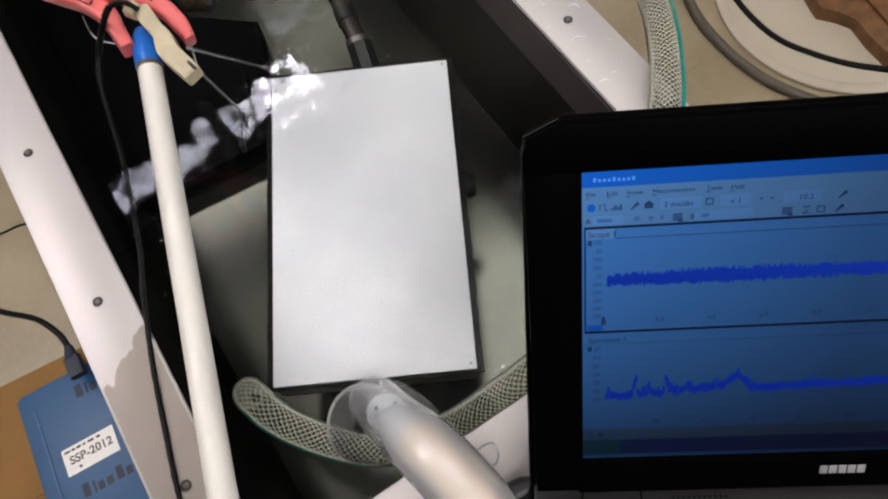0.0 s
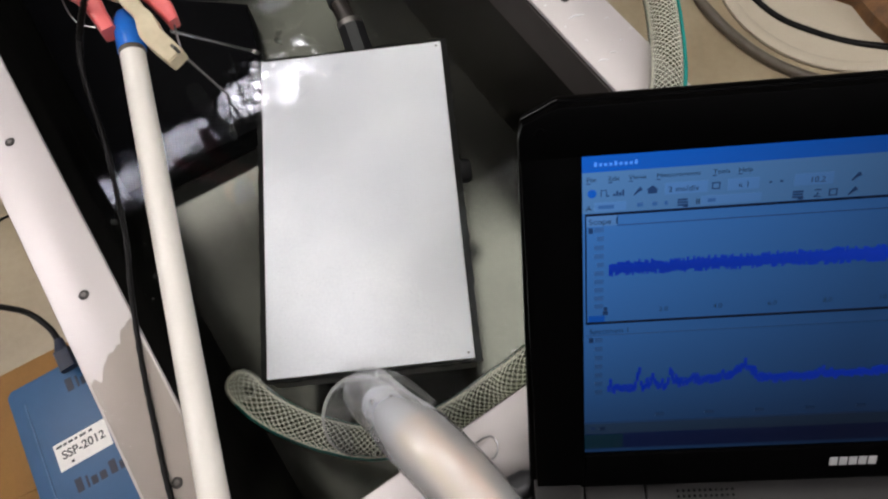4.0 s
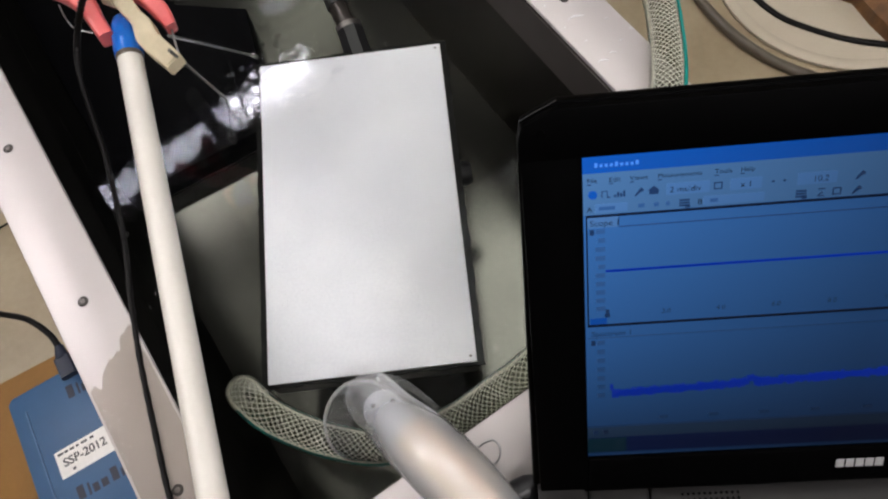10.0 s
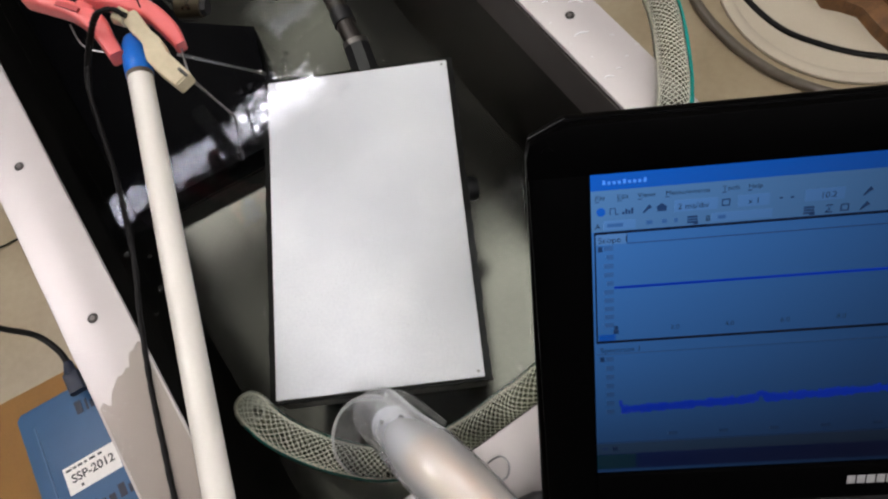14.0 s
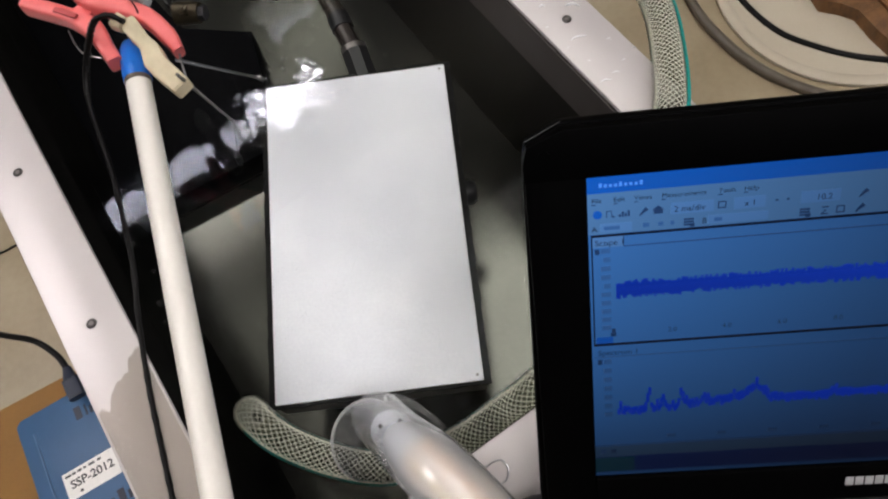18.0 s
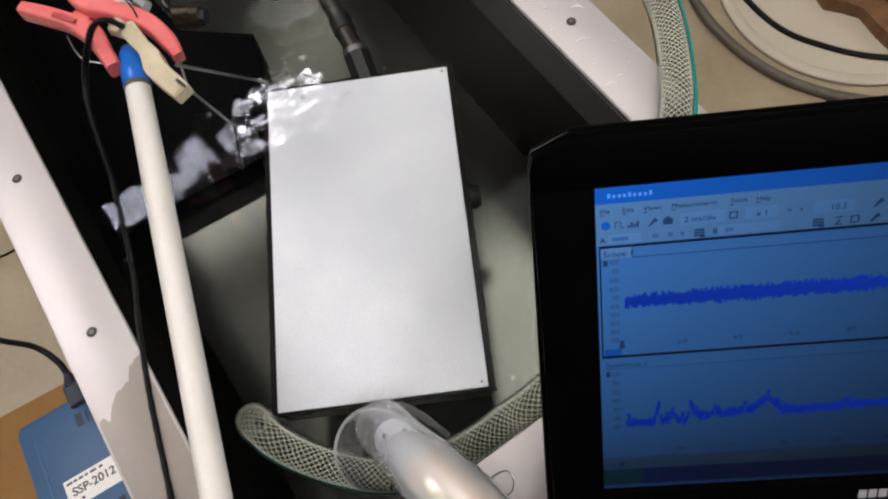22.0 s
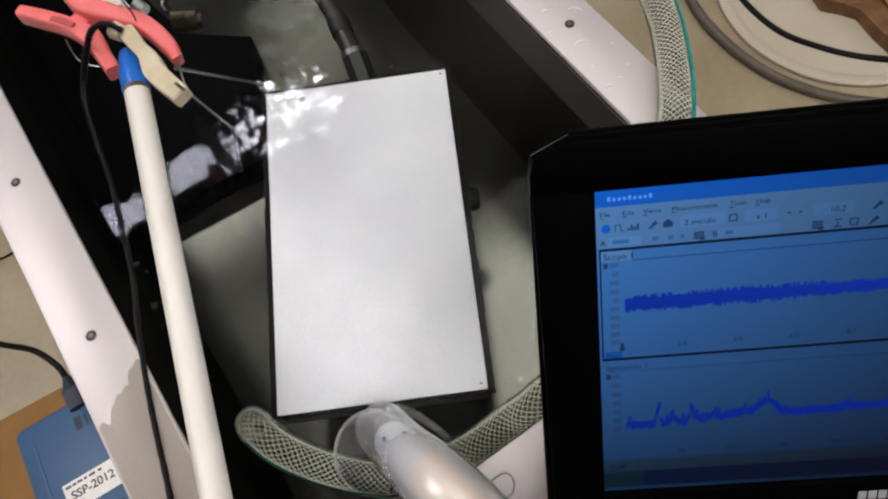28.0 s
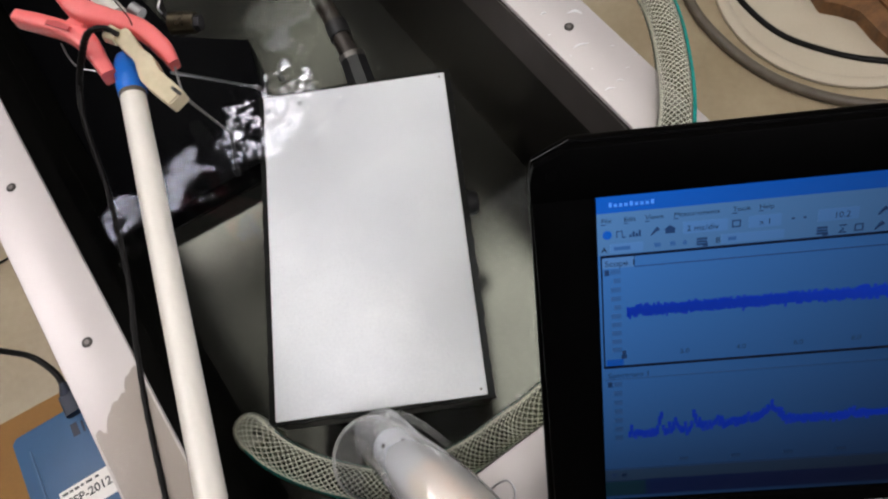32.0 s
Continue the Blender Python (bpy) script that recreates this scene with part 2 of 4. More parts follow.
MILKY_WARM = clear_film("warm_liner", (0.96, 0.93, 0.90), 0.15, 0.92, ior=1.4, tone=(0.97, 0.84, 0.73))
PEACH = surface("peach_liner", (0.75, 0.50, 0.36), (0.85, 0.62, 0.47), 0.5, 0.0, 60)
CREAM_LINE = surface("cream_liner", (0.80, 0.68, 0.42), (0.88, 0.78, 0.55), 0.5, 0.0, 60)
WATER_MAT = clear_film("water_top", (0.96, 0.97, 0.95), 0.05, 0.0, ior=1.14)
RIPPLE_FINE = clear_film("water_stirred", (0.96, 0.97, 0.95), 0.04, 0.0, 210.0, 0.05, ior=1.48, shine=(0.86, 0.89, 1.0))
RIPPLE_MAT = clear_film("water_ripple", (0.96, 0.97, 0.95), 0.03, 0.0, 170.0, 0.028, ior=1.40, shine=(0.58, 0.61, 0.73))


# ---- mesh helpers ----
def mesh_of(name, bm, mat, smooth=True, angle=40):
    bmesh.ops.recalc_face_normals(bm, faces=bm.faces)
    me = bpy.data.meshes.new(name)
    if smooth:
        for f in bm.faces:
            f.smooth = True
        for e in bm.edges:
            if len(e.link_faces) == 2 and e.calc_face_angle(0) > radians(angle):
                e.smooth = False
    bm.to_mesh(me)
    bm.free()
    me.materials.append(mat)
    return me


def part(name, bm, mat, parent, label="", m=None, smooth=True):
    ob = new(name, mesh_of(name, bm, mat, smooth))
    ob.parent = parent
    if m is not None:
        ob.matrix_basis = m
    return tagged(ob, label)


def thing(name, label, category, m=None, group="", kind=""):
    ob = new(name)
    if m is not None:
        ob.matrix_basis = m
    return tagged(ob, label, category, group, kind)


def box(x0, y0, z0, x1, y1, z1, bevel=0.0, seg=2, m=None):
    bm = bmesh.new()
    bmesh.ops.create_cube(bm, size=1)
    for v in bm.verts:
        v.co = Vector(((x0 + x1) / 2 + v.co.x * (x1 - x0), (y0 + y1) / 2 + v.co.y * (y1 - y0), (z0 + z1) / 2 + v.co.z * (z1 - z0)))
    if bevel:
        bmesh.ops.bevel(bm, geom=bm.edges[:], offset=bevel, segments=seg, affect="EDGES", profile=0.5)
    if m is not None:
        bmesh.ops.transform(bm, matrix=m, verts=bm.verts)
    return bm


def prism(pts, z0, z1, bevel=0.0, m=None):
    bm = bmesh.new()
    lo, hi = [bm.verts.new((x, y, z0)) for x, y in pts], [bm.verts.new((x, y, z1)) for x, y in pts]
    bm.faces.new(lo[::-1])
    bm.faces.new(hi)
    for i in range(len(pts)):
        j = (i + 1) % len(pts)
        bm.faces.new((lo[i], lo[j], hi[j], hi[i]))
    if bevel:
        bmesh.ops.bevel(bm, geom=bm.edges[:], offset=bevel, segments=2, affect="EDGES", profile=0.5)
    if m is not None:
        bmesh.ops.transform(bm, matrix=m, verts=bm.verts)
    return bm


def smooth_path(pts, steps=12):
    """Catmull-Rom through the points."""
    P = [Vector(q) for q in pts]
    P = [2 * P[0] - P[1]] + P + [2 * P[-1] - P[-2]]
    out = []
    for i in range(1, len(P) - 2):
        for k in range(steps):
            t = k / steps
            a, b, c, d = P[i - 1], P[i], P[i + 1], P[i + 2]
            out.append(0.5 * (2 * b + (c - a) * t + (2 * a - 5 * b + 4 * c - d) * t * t + (3 * b - 3 * c + d - a) * t**3))
    return out + [P[-2]]


def frames_along(path):
    """Tangent, side and up at each point, without twist."""
    out, side = [], None
    for i, q in enumerate(path):
        t = (path[min(i + 1, len(path) - 1)] - path[max(i - 1, 0)]).normalized()
        if side is None:
            side = t.cross(Vector((0, 0, 1)))
            side = side.normalized() if side.length > 0.1 else Vector((1, 0, 0))
        side = (side - t * side.dot(t)).normalized()
        out.append((q, t, side, side.cross(t).normalized()))
    return out


def sweep(path, radius, seg=14, bm=None, cap=True, flat=None):
    """A round bar along the path; radius a number or one a point; flat: width and height of a rounded bar in place of it."""
    bm = bm or bmesh.new()
    rings = []
    for i, (q, t, s, u) in enumerate(frames_along(path)):
        r = radius[i] if isinstance(radius, (list, tuple)) else radius
        ring = []
        for k in range(seg):
            a = 2 * math.pi * (k + 0.5) / seg
            if flat:
                w, h = flat[i] if isinstance(flat[0], tuple) else flat
                c, d = math.cos(a), math.sin(a)
                e = 0.45
                ring.append(bm.verts.new(q + s * (w / 2 * math.copysign(abs(c) ** e, c)) + u * (h / 2 * math.copysign(abs(d) ** e, d))))
            else:
                ring.append(bm.verts.new(q + (s * math.cos(a) + u * math.sin(a)) * r))
        rings.append(ring)
    for A, B in zip(rings, rings[1:]):
        for k in range(seg):
            bm.faces.new((A[k], A[(k + 1) % seg], B[(k + 1) % seg], B[k]))
    if cap:
        bm.faces.new(rings[0][::-1])
        bm.faces.new(rings[-1])
    return bm


def strand(path, r, turns, phase, thick, bm):
    """One thread wound round the path, by radians a metre."""
    fr = frames_along(path)
    length = [0.0]
    for a, b in zip(path, path[1:]):
        length.append(length[-1] + (b - a).length)
    out = []
    for (q, t, s, u), d in zip(fr, length):
        a = phase + turns * d
        out.append(q + (s * math.cos(a) + u * math.sin(a)) * r)
    return sweep(out, thick, 4, bm, cap=False)


def resample(path, step):
    out, carry = [path[0]], 0.0
    for a, b in zip(path, path[1:]):
        d = (b - a).length
        while carry + d >= step and d > 1e-9:
            a = a.lerp(b, (step - carry) / d)
            out.append(a.copy())
            d, carry = (b - a).length, 0.0
        carry += d
    return out


def ring_prism(outer, inner, z0, z1):
    """A rectangular frame with an opening right through it."""
    bm = bmesh.new()
    V = {}
    for nm, (x0, y0, x1, y1) in (("o", outer), ("i", inner)):
        for z in (z0, z1):
            V[nm, z] = [bm.verts.new((x, y, z)) for x, y in ((x0, y0), (x1, y0), (x1, y1), (x0, y1))]
    for i in range(4):
        j = (i + 1) % 4
        bm.faces.new((V["o", z1][i], V["o", z1][j], V["i", z1][j], V["i", z1][i]))
        bm.faces.new((V["o", z0][i], V["o", z0][j], V["i", z0][j], V["i", z0][i]))
        bm.faces.new((V["o", z0][i], V["o", z0][j], V["o", z1][j], V["o", z1][i]))
        bm.faces.new((V["i", z0][i], V["i", z0][j], V["i", z1][j], V["i", z1][i]))
    return bm


def words(text, size, mat, parent, m, name="lettering", depth=0.0, bold=0.0):
    cu = bpy.data.curves.new(name, "FONT")
    cu.body, cu.size, cu.extrude = text, size, depth
    cu.offset = size * bold
    cu.materials.append(mat)
    ob = new(name, cu)
    ob.parent = parent
    ob.matrix_basis = m
    return ob


# ---- the room ----
def room():
    bm = box(-3.2, -2.6, FLOOR - 0.1, 4.4, 3.6, FLOOR)
    tagged(new("floor", mesh_of("floor", bm, FLOOR_MAT)), "beige vinyl floor with faint scuffs and damp marks", "floor", kind="structure")
    for n, b in (("wall_north", (-3.3, 3.6, FLOOR, 4.5, 3.7, 2.0)), ("wall_south", (-3.3, -2.7, FLOOR, 4.5, -2.6, 2.0)),
                 ("wall_east", (4.4, -2.6, FLOOR, 4.5, 3.6, 2.0)), ("wall_west", (-3.3, -2.6, FLOOR, -3.2, 3.6, 2.0))):
        tagged(new(n, mesh_of(n, box(*b), WALL_MAT)), "plain dark grey painted room wall", "wall", kind="structure")
    tagged(new("ceiling", mesh_of("ceiling", box(-3.2, -2.6, 1.95, 4.4, 3.6, 2.05), CEIL_MAT)), "dark grey board ceiling above the tank", "ceiling", kind="structure")


def ceiling_lights():
    # only the first tube shows, mirrored in the water; all others are added
    def fixture(m, half, lit, long=0.605):
        f = thing("unseen_ceiling_light", "unseen white ceiling fixture with a lit diffuser, most of them added for fill", "ceiling light", m, "ceiling fluorescent lights")
        part("housing", prism([(-long - 0.025, -half - 0.023), (long + 0.025, -half - 0.023), (long + 0.025, half + 0.023), (-long - 0.025, half + 0.023)], -0.045, 0.0, 0.004), FIXTURE, f)
        part("diffuser", box(-long, -half, -0.072, long, half, -0.046, 0.006), lit, f, "glowing white diffuser")
        # rails added to keep the diffuser's glow off the ceiling
        for y in (-half - 0.009, half + 0.009):
            part("side_rail", box(-long, y - 0.006, -0.0745, long, y + 0.006, -0.0455, 0.002), FIXTURE, f)
        for x in (-long - 0.013, long + 0.013):
            part("end_cap", box(x - 0.012, -half - 0.004, -0.074, x + 0.012, half + 0.004, -0.0455, 0.003), FIXTURE, f)
        return f

    fixture(pose(-0.322, 1.593, 1.95, 0, 0, 4), 0.051, TUBE_GLOW, 0.827)
    # added tube, placed for a highlight along the hose
    fixture(pose(2.2, 2.75, 1.95, 0, 0, 40), 0.07, TUBE_GLOW, 0.9)
    # added dim panels that put soft gleams on the tank steel
    fixture(pose(0.665, 0.446, 1.95), 0.383, DIM_FILL, 0.305)
    fixture(pose(0.05, 0.446, 1.95), 0.383, LOW_FILL, 0.245)
    fixture(pose(-0.09, 1.02, 1.95), 0.11, LOW_FILL, 0.17)
    fixture(pose(0.70, 2.08, 1.95, 0, 0, 14), 0.10, FAINT_FILL, 0.24)
    # added wide panels, unseen fill for plate, rim and floor
    wide = fixture(pose(0.19, -1.105, 1.95, 0, 0, -6), 0.326, PANEL_FILL, 0.489)
    copy_thing(wide, pose(-1.214, 1.029, 1.95))
    copy_thing(wide, pose(2.6, -0.9, 1.95))


# ---- the tank ----
X0, X1, Y0, Y1 = 0.0161, 0.3100, -0.1777, 0.560
OX0, OX1, OY0, OY1 = -0.0200, 0.3465, -0.2140, 0.596


def tank():
    t = thing("water_tank", "open stainless steel water tank with a drilled flat rim", "tank", kind="")
    for nm, b in (("rim_strip", (OX0, OY0, X0, OY1)), ("rim_strip", (X1, OY0, OX1, OY1)), ("rim_strip", (X0, OY0, X1, Y0)), ("rim_strip", (X0, Y1, X1, OY1))):
        part(nm, box(b[0], b[1], -0.004, b[2], b[3], 0.0, 0.0012), STEEL_RIM, t, "satin steel rim plate")
    # left and right walls take their own darker tones in place of shade
    part("inner_wall", box(X0 - 0.004, Y0, BOTTOM, X0, Y1, -0.004), STEEL_SHADED, t, "steel wall with shade and dark reflections put into its colour")
    part("inner_wall", box(X1, Y0, BOTTOM, X1 + 0.004, Y1, -0.004), STEEL_SIDE, t, "steel wall toned darker for the dim side of the tank")
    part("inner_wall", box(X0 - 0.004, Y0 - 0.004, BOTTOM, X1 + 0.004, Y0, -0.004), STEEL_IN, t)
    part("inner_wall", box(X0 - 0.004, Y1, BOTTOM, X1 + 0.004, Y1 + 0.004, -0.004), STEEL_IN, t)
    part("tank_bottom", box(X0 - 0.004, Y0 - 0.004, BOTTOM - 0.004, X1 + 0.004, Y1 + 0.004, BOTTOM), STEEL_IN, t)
    # thin added strips that carry the brighter wall above the water line
    part("lit_band", box(X1 - 0.0012, Y0 + 0.002, WATER + 0.0008, X1 - 0.0002, Y1 - 0.002, -0.0042), LIT_STEEL, t, "dull steel band above the water line, lightened for light on the wall")
    part("lit_band", box(X0 + 0.002, Y0 + 0.0002, WATER + 0.0008, X1 - 0.002, Y0 + 0.0012, -0.0042), LIT_STEEL, t, "dull steel band above the water line, lightened for light on the wall")
    part("jacket", ring_prism((OX0 + 0.004, OY0 + 0.004, OX1 - 0.004, OY1 - 0.004), (OX0 + 0.007, OY0 + 0.007, OX1 - 0.007, OY1 - 0.007), FLOOR, -0.004), STEEL_OUT, t, "steel outer jacket")
    return t


# the rippling stretch of the water surface, in small rigid pieces
RX0, RY0, STEP, RNX, RNY = 0.0167, 0.024, 0.0042, 48, 32
NEAR_X, NEAR_Y = 0.164, 0.094


def stirred(x, y):
    """How near a place on the water is to the stirred spot at the corner of the box."""
    return math.exp(-(((x - NEAR_X) / 0.042) ** 2 + ((y - NEAR_Y) / 0.036) ** 2))


def water():
    bm = bmesh.new()
    rx1, ry1 = RX0 + STEP * RNX, RY0 + STEP * RNY
    xs = [X0 + 0.0005, RX0, rx1, X1 - 0.0005]
    ys = [Y0 + 0.0005, RY0, ry1, Y1 - 0.0005]
    rng_n = lambda a, b: max(1, int((b - a) / 0.006))
    for i in range(3):
        for j in range(3):
            if i == 1 and j == 1:
                continue
            nx, ny = rng_n(xs[i], xs[i + 1]), rng_n(ys[j], ys[j + 1])
            g = [[bm.verts.new((xs[i] + (xs[i + 1] - xs[i]) * a / nx, ys[j] + (ys[j + 1] - ys[j]) * b / ny, 0)) for b in range(ny + 1)] for a in range(nx + 1)]
            for a in range(nx):
                for b in range(ny):
                    bm.faces.new((g[a][b], g[a + 1][b], g[a + 1][b + 1], g[a][b + 1]))
    for v in bm.verts:
        v.co.z = WATER + 0.00002 * noise.noise(Vector((v.co.x * 45, v.co.y * 45, 0.0)))
    w = tagged(new("water", mesh_of("water", bm, WATER_MAT)), "clear shallow-rippled water filling the steel tank", "water", kind="structure")
    edge = [Vector((X0 + 0.0004, -0.10 + 0.0025 * k, WATER + 0.0004 + 0.0003 * noise.noise(Vector((k * 0.9, 0, 0))))) for k in range(78)]
    part("meniscus", sweep(edge, [0.0010 + 0.0006 * abs(noise.noise(Vector((k * 0.55, 3, 0)))) for k in range(78)], 10), WATER_MAT, w, "thin curved water edge at the wall")
    rng = random.Random(11)
    kinds = []
    for k in range(12):
        bm = bmesh.new()
        bmesh.ops.create_grid(bm, x_segments=10, y_segments=10, size=STEP * 0.5005)
        for v in bm.verts:
            r2 = (v.co.x**2 + v.co.y**2) / (STEP * STEP)
            v.co.z = -(0.0000006 if k < 6 else 0.0000014) * r2 * 4 * rng.uniform(0.7, 1.3) + 0.000002 * noise.noise(v.co * 160 + Vector((k * 7.0, 0, 0)))
        kinds.append(mesh_of("ripple", bm, RIPPLE_MAT if k < 6 else RIPPLE_FINE))
    out = []
    for i in range(RNX):
        for j in range(RNY):
            x, y = RX0 + STEP * (i + 0.5), RY0 + STEP * (j + 0.5)
            ob = new("ripple", kinds[rng.randrange(6) + (6 if stirred(x, y) > 0.35 else 0)])
            ob.parent = w
            ob.matrix_basis = pose(x, y, WATER)
            out.append((ob, x, y))
    return out


def bubbles():
    """A few small floating bubbles that drift on the water."""
    rng = random.Random(21)
    film = clear_film("bubble_film", (0.97, 0.97, 0.97), 0.0, 0.02, ior=1.5)
    out = []
    for (x, y, z), r in (((0.0293, 0.0147, -0.0260), 0.0021), ((0.0284, 0.0030, -0.0260), 0.0016), ((0.0203, 0.0001, -0.0260), 0.0013), ((0.0246, 0.0559, -0.0260), 0.0022), ((0.0338, 0.0398, -0.0260), 0.0012), ((0.1756, -0.1472, -0.0260), 0.0020), ((0.0709, -0.0318, -0.0260), 0.0008), ((0.2331, 0.0790, -0.0260), 0.0011)):
        bm = bmesh.new()
        bmesh.ops.create_uvsphere(bm, u_segments=16, v_segments=10, radius=r)
        for v in bm.verts:
            v.co.z = max(v.co.z, -r * 0.1) * 0.8
        ob = tagged(new("bubble", mesh_of("bubble", bm, film)), "small clear bubble floating on the water", "bubble", "bubbles on the water")
        ob.matrix_basis = pose(x, y, WATER + 0.0002)
        out.append((ob, x, y, rng.uniform(0, 6.28)))
    return out


def stirring(t):
    """How strongly the water is stirred at a time: lively, then calm, then lively again."""
    keys = ((0.0, 0.75), (2.0, 0.7), (6.0, 0.45), (9.2, 0.5), (10.0, 0.22), (13.5, 0.16), (16.5, 0.22), (18.0, 0.55), (19.5, 0.9), (23.0, 1.0), (32.0, 1.1))
    for (a, u), (b, v) in zip(keys, keys[1:]):
        if t <= b:
            return u + (v - u) * max(0.0, t - a) / (b - a)
    return keys[-1][1]


def swell(x, y, t):
    """Slopes of the water surface from a few travelling wave trains and a bubbling spot near the probe."""
    near = stirred(x, y)
    a = stirring(t)
    sx = sy = 0.0
    for lam, ang, speed, amp, ph in ((0.034, 205, 0.16, 0.7, 0.0), (0.026, 250, 0.20, 0.6, 1.7), (0.045, 175, 0.14, 0.6, 3.1), (0.022, 300, 0.22, 0.5, 0.6)):
        kx, ky = 2 * math.pi / lam * math.cos(radians(ang)), 2 * math.pi / lam * math.sin(radians(ang))
        c = math.cos(kx * x + ky * y - 2 * math.pi * speed / lam * t * 0.35 + ph)
        k = math.hypot(kx, ky)
        sx += amp * c * kx / k
        sy += amp * c * ky / k
    n = Vector((x * 78, y * 78, t * 2.7))
    bx, by = noise.noise(n), noise.noise(n + Vector((31.0, 17.0, 5.0)))
    n = Vector((x * 185, y * 185, t * 3.1))
    fx, fy = noise.noise(n), noise.noise(n + Vector((13.0, 41.0, 9.0)))
    chop = max(0.0, a - 0.55) * 3.2 * (near + 0.20)
    return a * ((0.40 + 0.30 * near) * sx + 2.3 * (near + 0.22) * bx) + chop * fx, a * ((0.40 + 0.30 * near) * sy + 2.3 * (near + 0.22) * by) + chop * fy


# ---- things in the tank ----
def transducer():
    W, H, top = 0.1346, 0.2378, -0.094
    t = thing("transducer_box", "flat white-topped submersible box with dark steel edges under water", "transducer", pose(0.0465, -0.0647, top, 3.7, 0.95, -28.39))
    edge = []
    for (x0, y0), (x1, y1) in (((-0.0037, -0.0018), (W + 0.0042, -0.0018)), ((W + 0.0042, -0.0018), (W + 0.0042, H + 0.0022)), ((W + 0.0042, H + 0.0022), (-0.0037, H + 0.0022)), ((-0.0037, H + 0.0022), (-0.0037, -0.0018))):
        k = int(math.hypot(x1 - x0, y1 - y0) / 0.003)
        for i in range(k):
            f = i / k
            q = Vector((x0 + (x1 - x0) * f, y0 + (y1 - y0) * f, 0))
            n = Vector((y1 - y0, x0 - x1, 0)).normalized()
            edge.append(tuple((q + n * (0.0011 * noise.noise(q * 190) + 0.0004 * noise.noise(q * 700)))[:2]))
    part("gasket", prism(edge, -0.0046, -0.0010), PLATE_EDGE, t, "black uneven gasket line round the plate")
    part("case", box(-0.001, -0.0008, -0.030, W + 0.001, H - 0.002, -0.0048, 0.002), CASE, t, "dull dark steel case")
    part("top_plate", box(0.0002, 0.0002, -0.004, W - 0.0002, H - 0.0002, 0.0, 0.0008), WHITE_PLATE, t, "bright white top plate")
    for x in (0.02, W - 0.02):
        for y in (0.02, H - 0.02):
            part("foot", sweep([Vector((x, y, BOTTOM - top - 0.0665 * y + 0.0166 * x + 0.0005)), Vector((x, y, -0.03))], 0.006, 12), STEEL_IN, t)
    for x, y in ((W - 0.004, 0.004), (W - 0.004, H - 0.004)):
        part("corner_screw", sweep([Vector((x, y, -0.001)), Vector((x, y, 0.0004))], 0.0008, 10), SCREW, t)
    part("side_knob", sweep([Vector((W - 0.0135, 0.137, -0.014)), Vector((W + 0.0085, 0.137, -0.014)), Vector((W + 0.0115, 0.137, -0.014))], [0.0088, 0.0088, 0.0066], 12), BLACK, t, "dark rubber side knob")


def black_slab():
    t = thing("black_slab", "black slab under water, stretched to darken the tank bottom past it", "slab")
    # runs past the slab's own top edge to blacken the dim bottom beyond
    part("slab_body", prism([(0.1870, 0.2720), (0.1353, 0.3162), (0.1080, 0.5500), (0.0164, 0.5500), (0.0164, 0.1600), (0.1400, 0.1500), (0.1500, 0.1560)], -0.177, -0.153, 0.0015), SLAB, t)


def hose(name, label, pts, r=0.0106, phase=0.0):
    path = resample(smooth_path(pts), 0.0017)
    h = thing(name, label, "hose")
    dip = next(i for i, q in enumerate(path) if q.z < WATER)
    part("hose_wall", sweep(path[:dip + 1], r, 20, cap=False), HOSE_CLEAR, h, "glossy clear vinyl wall")
    part("sunk_hose_wall", sweep(path[dip:], r, 20, cap=False), HOSE_WET, h, "clear vinyl wall under water")
    bm = bmesh.new()
    thick = [0.00038 if i < dip else 0.00021 for i in range(len(path))]
    for k in range(15):
        strand(path, r * 0.84, 105, phase + k * 2 * math.pi / 15, thick, bm)
        strand(path, r * 0.84, -105, phase + k * 2 * math.pi / 15, thick, bm)
    part("braid", bm, STRAND, h, "cream braided reinforcement threads")
    part("bore", sweep(path[dip:], r * 0.76, 20, cap=False), HOSE_BORE, h, "murky inner bore")
    bm = bmesh.new()
    for k in range(12):
        strand(path, r * 0.95, 2.0, phase + 1.75 + k * 0.045, 0.0006, bm)
    part("stripe", bm, TEAL, h, "teal marking stripe")
    return h


def build_hoses():
    hose("braided_hose", "clear braided hose with a teal stripe dipping into the tank",
         [(0.4456, 0.0878, -0.0750), (0.4116, 0.0336, -0.0350), (0.3877, -0.0105, -0.0120), (0.3633, -0.0482, -0.0020), (0.3241, -0.0931, 0.0105), (0.2699, -0.1356, 0.0140), (0.2170, -0.1630, -0.0060),
          (0.1780, -0.1648, -0.0300), (0.1608, -0.1618, -0.0470), (0.1332, -0.1574, -0.0680), (0.1084, -0.1501, -0.0810), (0.0841, -0.1397, -0.0840), (0.0641, -0.1216, -0.0790), (0.0500, -0.1037, -0.0720), (0.0421, -0.0895, -0.0670), (0.0386, -0.0791, -0.0660), (0.0358, -0.0696, -0.0710), (0.0335, -0.0625, -0.0860), (0.0318, -0.0580, -0.1150), (0.0310, -0.0560, -0.1500)], phase=0.3)


